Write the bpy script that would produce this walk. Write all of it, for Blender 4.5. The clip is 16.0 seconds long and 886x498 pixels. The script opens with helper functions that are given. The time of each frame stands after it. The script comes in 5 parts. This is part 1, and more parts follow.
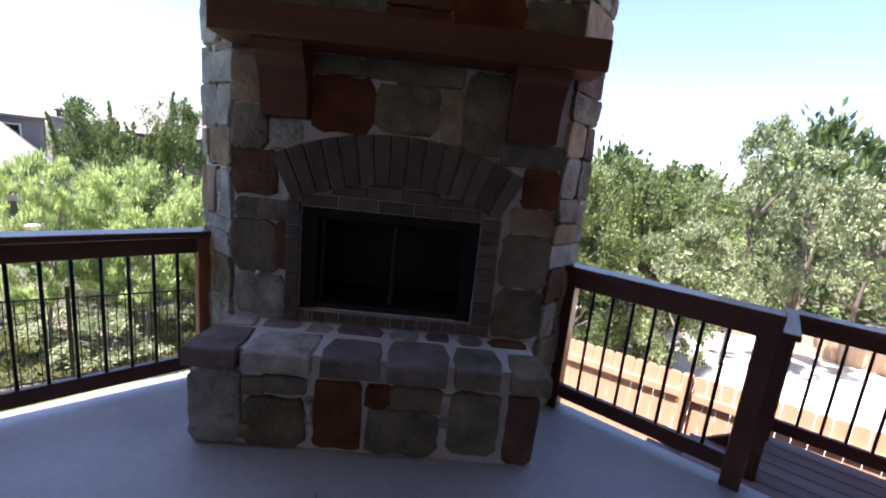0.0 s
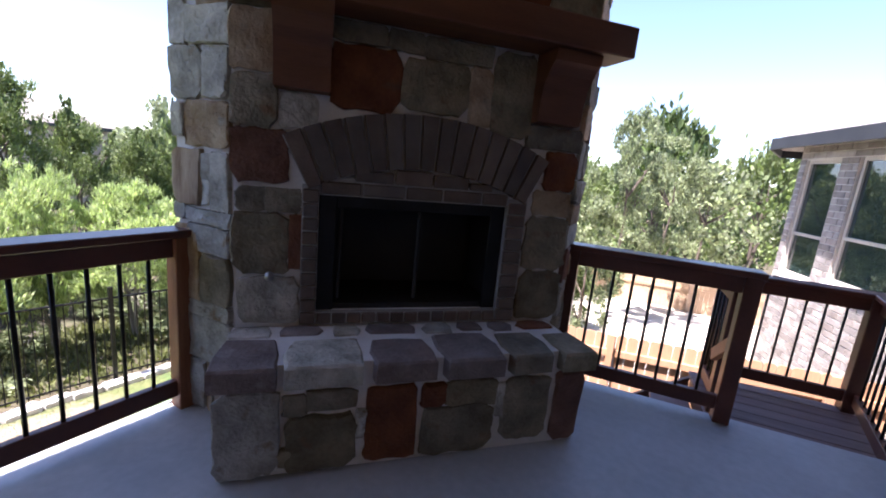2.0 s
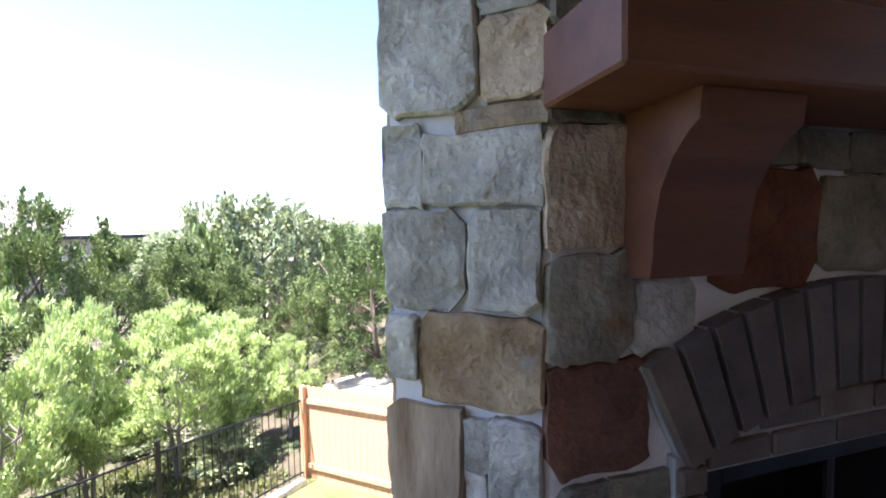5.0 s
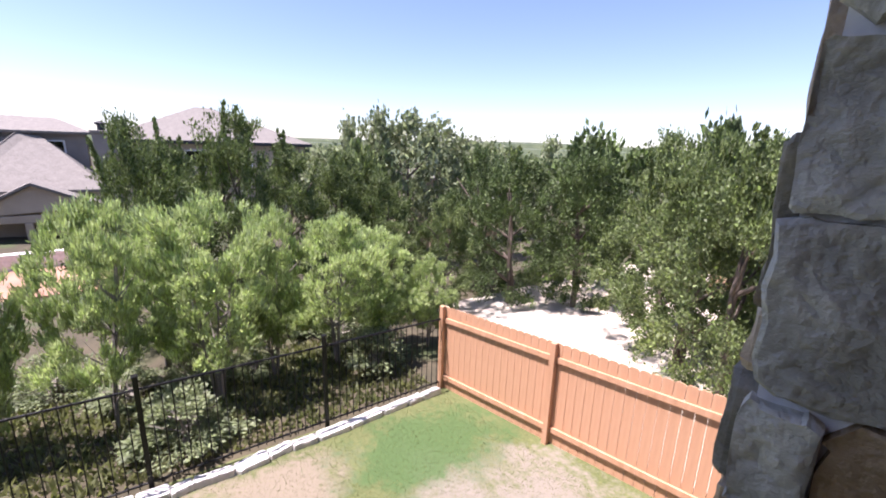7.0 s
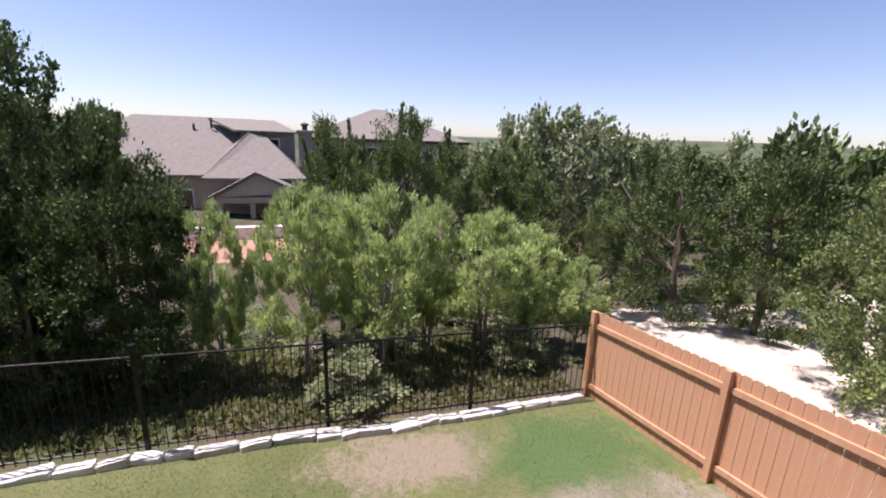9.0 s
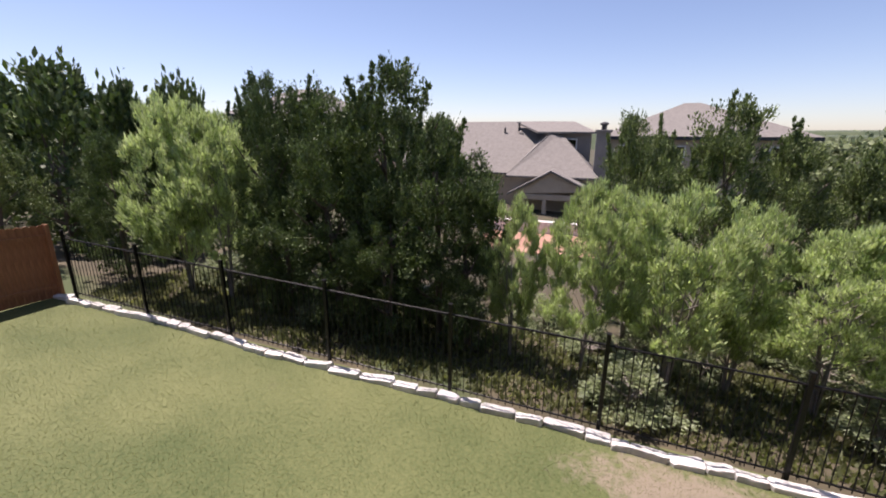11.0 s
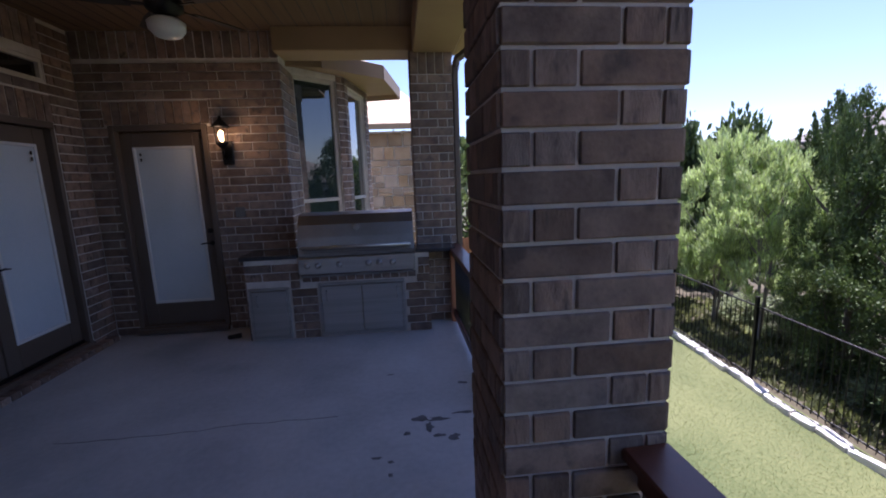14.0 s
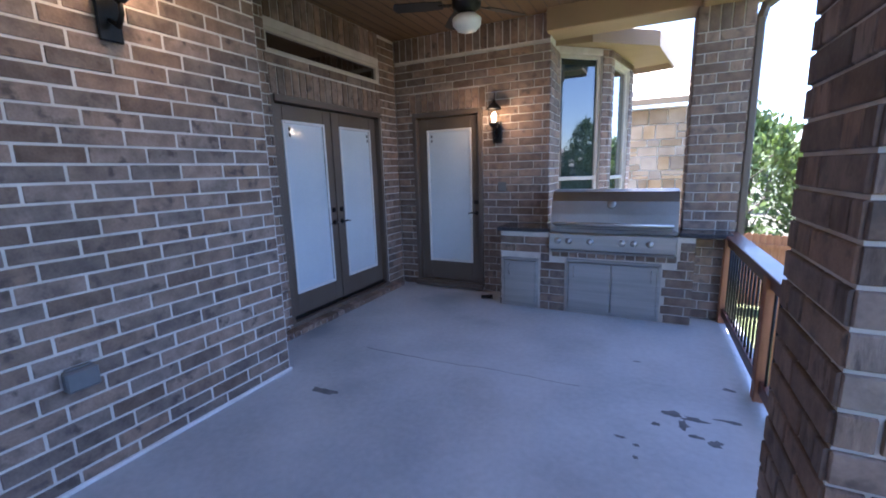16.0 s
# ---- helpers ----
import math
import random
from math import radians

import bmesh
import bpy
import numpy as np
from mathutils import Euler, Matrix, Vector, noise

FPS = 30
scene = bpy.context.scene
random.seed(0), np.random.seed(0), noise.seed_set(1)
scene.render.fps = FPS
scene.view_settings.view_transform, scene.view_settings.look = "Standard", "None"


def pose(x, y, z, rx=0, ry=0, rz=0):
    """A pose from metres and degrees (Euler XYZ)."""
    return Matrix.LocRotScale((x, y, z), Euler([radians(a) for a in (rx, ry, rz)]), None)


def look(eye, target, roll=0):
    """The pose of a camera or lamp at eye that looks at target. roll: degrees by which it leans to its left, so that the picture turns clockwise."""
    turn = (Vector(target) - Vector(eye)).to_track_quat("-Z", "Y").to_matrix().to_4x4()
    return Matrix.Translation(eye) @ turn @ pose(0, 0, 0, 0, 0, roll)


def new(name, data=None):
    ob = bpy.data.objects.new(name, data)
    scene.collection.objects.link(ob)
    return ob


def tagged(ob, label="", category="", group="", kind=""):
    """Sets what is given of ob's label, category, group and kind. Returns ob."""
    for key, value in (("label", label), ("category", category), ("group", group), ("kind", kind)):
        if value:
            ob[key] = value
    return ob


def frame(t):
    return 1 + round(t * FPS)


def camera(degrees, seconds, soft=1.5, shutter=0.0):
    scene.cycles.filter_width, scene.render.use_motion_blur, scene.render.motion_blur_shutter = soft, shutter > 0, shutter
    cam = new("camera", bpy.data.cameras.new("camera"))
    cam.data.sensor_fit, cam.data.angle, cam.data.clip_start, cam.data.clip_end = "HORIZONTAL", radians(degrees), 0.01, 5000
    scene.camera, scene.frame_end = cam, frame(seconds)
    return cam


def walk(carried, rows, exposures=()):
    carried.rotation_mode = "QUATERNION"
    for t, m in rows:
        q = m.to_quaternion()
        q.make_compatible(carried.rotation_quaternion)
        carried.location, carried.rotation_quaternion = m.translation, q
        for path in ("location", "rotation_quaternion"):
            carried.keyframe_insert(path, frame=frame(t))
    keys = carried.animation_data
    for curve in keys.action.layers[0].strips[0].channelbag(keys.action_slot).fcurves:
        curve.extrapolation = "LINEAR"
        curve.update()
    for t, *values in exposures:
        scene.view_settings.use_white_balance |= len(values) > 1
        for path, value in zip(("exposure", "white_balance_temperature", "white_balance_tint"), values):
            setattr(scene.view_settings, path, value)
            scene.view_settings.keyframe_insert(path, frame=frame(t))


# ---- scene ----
cam = camera(93.6, 16.0, soft=1.9)
PATH = [
    (0, (0.134, 0.300, 1.480), (-1.309, 1.632, 1.098), 5.9),
    (0.5, (-0.028, 0.164, 1.475), (-1.412, 1.555, 1.087), 4.1),
    (1, (-0.199, 0.033, 1.443), (-1.467, 1.540, 1.092), 4.6),
    (1.5, (-0.350, -0.072, 1.412), (-1.410, 1.584, 1.046), 4.8),
    (2, (-0.531, -0.139, 1.391), (-1.540, 1.544, 0.996), 5.5),
    (2.5, (-0.740, -0.170, 1.412), (-1.596, 1.596, 1.032), 5.4),
    (3, (-0.958, -0.212, 1.458), (-1.680, 1.620, 1.106), 3.4),
    (3.5, (-1.221, -0.173, 1.547), (-2.063, 1.615, 1.245), 0.6),
    (4, (-1.481, -0.055, 1.645), (-2.472, 1.676, 1.505), -0.4),
    (4.5, (-1.771, 0.022, 1.715), (-2.811, 1.726, 1.589), 0.7),
    (5, (-2.071, 0.161, 1.768), (-3.170, 1.830, 1.669), -1.1),
    (7.3, (-2.610, 0.281, 1.895), (-4.142, 1.461, 1.386), 2.3),
    (7.5, (-2.609, 0.280, 1.902), (-4.146, 1.450, 1.386), 2.4),
    (8, (-2.601, 0.231, 1.889), (-4.220, 1.293, 1.390), 2.5),
    (8.2, (-2.600, 0.180, 1.875), (-4.270, 1.190, 1.380), 2.5),
    (10.3, (-2.554, -0.101, 1.846), (-4.462, -0.311, 1.286), 1.5),
    (10.5, (-2.556, -0.132, 1.840), (-4.449, -0.449, 1.278), 1.6),
    (11, (-2.524, -0.217, 1.793), (-4.341, -0.865, 1.263), 0.3),
    (11.5, (-2.515, -0.294, 1.831), (-4.193, -1.268, 1.345), -1.2),
    (12, (-2.411, -0.276, 1.823), (-3.928, -1.505, 1.389), -2.3),
    (12.5, (-2.298, -0.190, 1.840), (-3.579, -1.678, 1.459), -2.2),
    (13, (-2.105, -0.102, 1.835), (-3.049, -1.840, 1.533), -2.8),
    (13.5, (-1.974, -0.135, 1.801), (-2.538, -2.028, 1.483), -3.0),
    (14, (-1.928, -0.157, 1.765), (-2.117, -2.119, 1.425), -2.0),
    (14.5, (-1.900, -0.149, 1.724), (-1.741, -2.111, 1.370), -1.7),
    (15, (-1.872, -0.122, 1.688), (-1.433, -2.041, 1.335), -1.7),
    (15.5, (-1.820, -0.086, 1.667), (-1.152, -1.933, 1.294), -1.5),
    (16, (-1.772, -0.034, 1.664), (-0.894, -1.793, 1.295), -1.7),
]
EXPOSE = [(0.0, 2.4, 6150, 25), (3.0, 2.4, 6150, 25), (5.0, 2.9, 6100, 22), (7.3, 1.3, 6250, 31), (8.2, 1.05, 6350, 31), (10.3, 0.8, 6600, 27), (12.0, 1.02, 6650, 29), (13.0, 1.1, 6450, 33), (14.0, 1.5, 5750, 31), (14.5, 2.15, 5600, 28), (15.2, 3.05, 5450, 23), (16.0, 3.3, 5400, 22)]
walk(cam, [(t, look(eye, target, roll)) for t, eye, target, roll in PATH], EXPOSE)

# ---- light: clear midday sky, high sun from the yard side ----
SUN_EL, SUN_FROM = radians(69), Vector((-0.38, -0.925, 0)).normalized()
world = bpy.data.worlds.new("world")
scene.world = world
world.use_nodes = True
wn = world.node_tree
sky = wn.nodes.new("ShaderNodeTexSky")
sky.sky_type = "NISHITA"
sky.sun_disc = False
sky.sun_elevation = SUN_EL
sky.sun_rotation = math.atan2(SUN_FROM.x, SUN_FROM.y)
sky.air_density, sky.dust_density, sky.ozone_density = 0.85, 0.5, 1.6
wn.nodes["Background"].inputs["Strength"].default_value = 0.085
wn.links.new(sky.outputs[0], wn.nodes["Background"].inputs[0])
sun = new("sun", bpy.data.lights.new("sun", "SUN"))
sun.data.energy, sun.data.angle, sun.data.color = 5.0, radians(0.5), (1.0, 0.95, 0.87)
sun_dir = Vector((SUN_FROM.x * math.cos(SUN_EL), SUN_FROM.y * math.cos(SUN_EL), math.sin(SUN_EL)))
sun.matrix_world = look(sun_dir * 40, (0, 0, 0))


# ---- materials ----
def surface(name, dark, light, rough=0.7, scale=4.0, fine=60.0, bump=0.15, metal=0.0, vary="", spread=0.35, streak=None, coat=0.0, stain=None, speck=0.25, relief=0.01):
    """A procedural surface: two noises mix two colours, a third sets relief; vary adds a shade for each piece."""
    m = bpy.data.materials.new(name)
    m.use_nodes = True
    t = m.node_tree
    n, l = t.nodes, t.links
    b = n["Principled BSDF"]
    co = n.new("ShaderNodeTexCoord").outputs["Object"]
    if vary or streak:
        mp = n.new("ShaderNodeMapping")
        l.new(co, mp.inputs["Vector"])
        if streak:
            mp.inputs["Scale"].default_value = streak
        co = mp.outputs[0]
        if vary == "object":
            inf = n.new("ShaderNodeObjectInfo")
            mul = n.new("ShaderNodeMath")
            mul.operation = "MULTIPLY"
            mul.inputs[1].default_value = 37.0
            l.new(inf.outputs["Random"], mul.inputs[0])
            l.new(mul.outputs[0], mp.inputs["Location"])
    big = n.new("ShaderNodeTexNoise")
    big.inputs["Scale"].default_value, big.inputs["Detail"].default_value = scale, 5
    small = n.new("ShaderNodeTexNoise")
    small.inputs["Scale"].default_value, small.inputs["Detail"].default_value = fine, 4
    for x in (big, small):
        l.new(co, x.inputs["Vector"])
    mix = n.new("ShaderNodeMix")
    mix.data_type = "FLOAT"
    mix.inputs[0].default_value = speck
    l.new(big.outputs["Fac"], mix.inputs[2])
    l.new(small.outputs["Fac"], mix.inputs[3])
    ramp = n.new("ShaderNodeValToRGB")
    ramp.color_ramp.elements[0].position, ramp.color_ramp.elements[1].position = 0.32, 0.68
    ramp.color_ramp.elements[0].color, ramp.color_ramp.elements[1].color = (*dark, 1), (*light, 1)
    l.new(mix.outputs[0], ramp.inputs[0])
    col = ramp.outputs[0]
    if vary:
        hsv = n.new("ShaderNodeHueSaturation")
        src = n.new("ShaderNodeObjectInfo").outputs["Random"] if vary == "object" else n.new("ShaderNodeNewGeometry").outputs["Random Per Island"]
        mr = n.new("ShaderNodeMapRange")
        mr.inputs[3].default_value, mr.inputs[4].default_value = 1 - spread, 1 + spread
        l.new(src, mr.inputs[0])
        l.new(mr.outputs[0], hsv.inputs["Value"])
        wob = n.new("ShaderNodeMath")
        wob.operation = "PINGPONG"
        wob.inputs[1].default_value = 0.13
        l.new(src, wob.inputs[0])
        sh = n.new("ShaderNodeMapRange")
        sh.inputs[2].default_value = 0.13
        sh.inputs[3].default_value, sh.inputs[4].default_value = 0.75, 1.15
        l.new(wob.outputs[0], sh.inputs[0])
        l.new(sh.outputs[0], hsv.inputs["Saturation"])
        l.new(col, hsv.inputs["Color"])
        col = hsv.outputs[0]
    if stain:
        st = n.new("ShaderNodeTexNoise")
        st.inputs["Scale"].default_value, st.inputs["Detail"].default_value = stain[0], 6
        l.new(co, st.inputs["Vector"])
        sr = n.new("ShaderNodeMapRange")
        sr.inputs[1].default_value, sr.inputs[2].default_value = stain[1], stain[1] + 0.12
        l.new(st.outputs["Fac"], sr.inputs[0])
        sm = n.new("ShaderNodeMix")
        sm.data_type = "RGBA"
        l.new(sr.outputs[0], sm.inputs[0])
        l.new(col, sm.inputs[6])
        sm.inputs[7].default_value = (*stain[2], 1)
        col = sm.outputs[2]
    l.new(col, b.inputs["Base Color"])
    b.inputs["Roughness"].default_value, b.inputs["Metallic"].default_value = rough, metal
    b.inputs["Coat Weight"].default_value = coat
    if bump:
        bp = n.new("ShaderNodeBump")
        bp.inputs["Strength"].default_value, bp.inputs["Distance"].default_value = bump, relief
        l.new(mix.outputs[0], bp.inputs["Height"])
        l.new(bp.outputs[0], b.inputs["Normal"])
    return m


def glass(name, tint, rough=0.02):
    m = bpy.data.materials.new(name)
    m.use_nodes = True
    b = m.node_tree.nodes["Principled BSDF"]
    b.inputs["Base Color"].default_value = (*tint, 1)
    b.inputs["Roughness"].default_value = rough
    b.inputs["IOR"].default_value = 1.5
    b.inputs["Specular IOR Level"].default_value = 1.0
    b.inputs["Coat Weight"].default_value = 0.6
    return m


def glow(name, colour, strength):
    m = bpy.data.materials.new(name)
    m.use_nodes = True
    b = m.node_tree.nodes["Principled BSDF"]
    b.inputs["Base Color"].default_value = (*colour, 1)
    b.inputs["Emission Color"].default_value = (*colour, 1)
    b.inputs["Emission Strength"].default_value = strength
    return m


M_CONCRETE = surface("concrete", (0.33, 0.345, 0.355), (0.53, 0.545, 0.555), 0.5, 1.1, 22, 0.12, stain=(0.8, 0.57, (0.29, 0.305, 0.32)))
M_CRACK = surface("dark_crack", (0.10, 0.10, 0.105), (0.17, 0.17, 0.175), 0.8, 9, 70, 0.1)
M_MORTAR = surface("mortar", (0.49, 0.452, 0.408), (0.68, 0.64, 0.585), 0.95, 6, 90, 0.5)
# mortar of the fireplace front, its shade put into a darker grey than M_STONEMORTAR
M_ARCHMORTAR = surface("shaded_arch_mortar", (0.25, 0.243, 0.232), (0.37, 0.36, 0.345), 0.95, 5, 60, 0.5)
M_STONEMORTAR = surface("stone_mortar", (0.62, 0.61, 0.59), (0.80, 0.79, 0.77), 0.95, 5, 60, 0.6)
M_BRICK = surface("brick", (0.125, 0.086, 0.068), (0.29, 0.207, 0.158), 0.85, 9, 70, 0.9, vary="object", spread=0.33, stain=(11, 0.58, (0.095, 0.072, 0.061)))
M_BRICKFAR = surface("brick_joined", (0.125, 0.086, 0.068), (0.29, 0.207, 0.158), 0.85, 9, 70, 0.9, vary="island", spread=0.33, stain=(11, 0.58, (0.095, 0.072, 0.061)))
M_FIREBRICK = surface("arch_brick", (0.085, 0.062, 0.052), (0.165, 0.125, 0.10), 0.85, 8, 90, 0.5, vary="object", spread=0.25)
M_WINGBRICK = surface("wing_brick", (0.20, 0.175, 0.16), (0.40, 0.36, 0.33), 0.85, 6, 70, 0.4, vary="island", spread=0.3)
S_GREY = surface("stone_grey", (0.22, 0.21, 0.175), (0.54, 0.52, 0.455), 0.85, 9, 55, 1.0, vary="object", spread=0.2, stain=(11, 0.60, (0.20, 0.145, 0.085)), relief=0.04)
S_TAN = surface("stone_tan", (0.26, 0.175, 0.10), (0.52, 0.41, 0.28), 0.85, 8, 55, 1.0, vary="object", spread=0.2, stain=(9, 0.60, (0.30, 0.27, 0.21)), relief=0.04)
S_OLIVE = surface("stone_olive", (0.105, 0.092, 0.06), (0.29, 0.25, 0.175), 0.85, 8, 55, 1.0, vary="object", spread=0.18, stain=(9, 0.61, (0.17, 0.10, 0.055)), relief=0.035)
S_PURPLE = surface("stone_purple", (0.12, 0.09, 0.082), (0.26, 0.215, 0.20), 0.85, 8, 55, 1.0, vary="object", spread=0.18, stain=(9, 0.6, (0.27, 0.26, 0.24)), relief=0.03)
S_RED = surface("stone_red", (0.080, 0.025, 0.013), (0.20, 0.075, 0.034), 0.8, 7, 55, 1.0, vary="object", spread=0.15, stain=(8, 0.62, (0.10, 0.06, 0.04)), relief=0.03)
S_BAND = surface("stone_banded", (0.20, 0.115, 0.06), (0.52, 0.41, 0.28), 0.85, 3, 30, 0.6, vary="object", spread=0.12, streak=(6, 6, 0.6))
M_STAIN = surface("stained_timber", (0.058, 0.017, 0.009), (0.125, 0.038, 0.019), 0.42, 3, 40, 0.15, streak=(1, 1, 1), coat=0.15)
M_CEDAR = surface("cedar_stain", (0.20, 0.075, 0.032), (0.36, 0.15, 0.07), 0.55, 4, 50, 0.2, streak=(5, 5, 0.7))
M_MANTEL = surface("mantel_timber", (0.085, 0.028, 0.013), (0.165, 0.060, 0.028), 0.5, 2.5, 40, 0.25, streak=(0.7, 5, 5))
M_BLACK = surface("black_metal", (0.008, 0.008, 0.009), (0.02, 0.02, 0.021), 0.4, 5, 60, 0.05, metal=0.6)
M_DECK = surface("deck_board", (0.13, 0.075, 0.07), (0.21, 0.135, 0.125), 0.6, 3, 40, 0.25, streak=(0.6, 6, 6), vary="object", spread=0.12)
M_FIREBOX = surface("firebox_black", (0.010, 0.010, 0.011), (0.024, 0.023, 0.023), 0.6, 4, 40, 0.2)
M_STEEL = surface("brushed_steel", (0.40, 0.395, 0.38), (0.54, 0.535, 0.52), 0.42, 3, 60, 0.03, metal=1.0, streak=(0.3, 8, 8))
# darker copy of the brushed steel, with shade and dim reflections put into its colour
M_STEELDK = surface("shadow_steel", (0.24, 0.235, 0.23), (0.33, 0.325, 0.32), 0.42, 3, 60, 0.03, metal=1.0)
M_GRANITE = surface("granite", (0.022, 0.023, 0.026), (0.075, 0.078, 0.085), 0.12, 30, 160, 0.03)
M_TRIM = surface("taupe_paint", (0.098, 0.074, 0.056), (0.122, 0.094, 0.072), 0.5, 2, 50, 0.06)
M_TANPAINT = surface("tan_paint", (0.30, 0.205, 0.115), (0.36, 0.25, 0.145), 0.6, 2, 50, 0.08)
M_CEIL = surface("ceiling_boards", (0.12, 0.072, 0.039), (0.165, 0.104, 0.058), 0.7, 2, 40, 0.1, streak=(8, 0.5, 1))
M_BLIND = surface("door_blind", (0.50, 0.56, 0.60), (0.60, 0.65, 0.68), 0.4, 1.2, 40, 0.02, coat=0.2)
M_WHITE = surface("white_frame", (0.60, 0.60, 0.59), (0.72, 0.72, 0.71), 0.4, 2, 40, 0.03)
M_ALMOND = surface("almond_frame", (0.46, 0.42, 0.36), (0.56, 0.52, 0.45), 0.45, 2, 40, 0.03)
M_GLASS = glass("window_glass", (0.02, 0.035, 0.035))
M_DARKGLASS = glass("dark_glass", (0.008, 0.008, 0.009), 0.05)
M_GLOBE = surface("fan_globe", (0.62, 0.62, 0.60), (0.75, 0.75, 0.73), 0.3, 3, 30, 0.0)
M_BULB = glow("lamp_bulb", (1.0, 0.62, 0.27), 5)
M_CAN = glow("recessed_lens", (1.0, 0.86, 0.66), 0.6)
M_GRASS = surface("grass", (0.046, 0.068, 0.016), (0.135, 0.146, 0.054), 0.9, 0.6, 24, 0.8, stain=(0.35, 0.67, (0.17, 0.155, 0.085)), speck=0.5)
M_EARTH = surface("sandy_ground", (0.42, 0.365, 0.295), (0.64, 0.585, 0.50), 0.95, 0.25, 9, 0.7, stain=(0.16, 0.60, (0.11, 0.12, 0.05)))
M_LIMEROCK = surface("limestone_edging", (0.48, 0.46, 0.42), (0.72, 0.70, 0.66), 0.9, 6, 50, 0.9, vary="object", spread=0.15)
M_FENCE = surface("fence_board", (0.44, 0.235, 0.13), (0.55, 0.32, 0.195), 0.75, 2, 30, 0.25, streak=(6, 6, 0.5))
M_FENCEFAR = surface("far_fence_board", (0.38, 0.25, 0.15), (0.55, 0.38, 0.24), 0.8, 2, 30, 0.2, vary="island", spread=0.12)
M_SHINGLE = surface("roof_shingle", (0.125, 0.116, 0.104), (0.215, 0.20, 0.18), 0.9, 3, 14, 0.5, speck=0.6)
M_UPPER = surface("upper_storey", (0.20, 0.18, 0.165), (0.27, 0.245, 0.225), 0.9, 1, 20, 0.3)
M_PAVING = surface("salmon_paving", (0.26, 0.135, 0.09), (0.38, 0.225, 0.16), 0.9, 0.8, 12, 0.4)
M_STUCCO = surface("far_house_wall", (0.36, 0.30, 0.235), (0.46, 0.39, 0.31), 0.9, 1, 20, 0.3)
M_LIMEWALL = surface("limestone_block", (0.25, 0.165, 0.095), (0.42, 0.31, 0.21), 0.9, 3, 30, 0.6, vary="island", spread=0.3)
M_DARKTRIM = surface("dark_fascia", (0.020, 0.021, 0.024), (0.035, 0.036, 0.04), 0.6, 2, 40, 0.05)
M_BARK = surface("bark", (0.075, 0.058, 0.045), (0.18, 0.145, 0.115), 0.95, 6, 40, 0.9, streak=(3, 3, 0.6))
M_BARKGREY = surface("grey_branch", (0.17, 0.15, 0.13), (0.30, 0.275, 0.24), 0.95, 6, 40, 0.6, streak=(3, 3, 0.6))
M_HILL = surface("far_woods", (0.035, 0.055, 0.028), (0.085, 0.105, 0.055), 1.0, 0.05, 0.6, 0.0)
M_OUTLET = surface("grey_plastic", (0.11, 0.115, 0.12), (0.16, 0.165, 0.17), 0.5, 3, 40, 0.02)


def leafy(name, dark, light, trans):
    m = surface(name, dark, light, 0.65, 0.7, 6, 0.0, vary="island", spread=0.4)
    t = m.node_tree
    b = t.nodes["Principled BSDF"]
    tr = t.nodes.new("ShaderNodeBsdfTranslucent")
    src = b.inputs["Base Color"].links[0].from_socket
    t.links.new(src, tr.inputs["Color"])
    mx = t.nodes.new("ShaderNodeMixShader")
    mx.inputs[0].default_value = trans
    t.links.new(b.outputs[0], mx.inputs[1])
    t.links.new(tr.outputs[0], mx.inputs[2])
    t.links.new(mx.outputs[0], t.nodes["Material Output"].inputs["Surface"])
    return m


L_JUNIPER = leafy("juniper_leaf", (0.036, 0.063, 0.018), (0.140, 0.205, 0.052), 0.15)
L_JUNIPER2 = leafy("juniper_leaf_bright", (0.075, 0.118, 0.034), (0.205, 0.265, 0.080), 0.2)
L_WILLOW = leafy("willow_leaf", (0.23, 0.325, 0.095), (0.58, 0.69, 0.29), 0.42)
M_BLADE = leafy("grass_blade", (0.105, 0.132, 0.040), (0.215, 0.225, 0.090), 0.55)
L_OAK = leafy("oak_leaf", (0.125, 0.165, 0.075), (0.30, 0.35, 0.17), 0.3)
M_LITTER = surface("leaf_litter", (0.030, 0.028, 0.016), (0.095, 0.078, 0.046), 0.95, 0.6, 9, 0.9, stain=(0.4, 0.52, (0.050, 0.068, 0.024)))


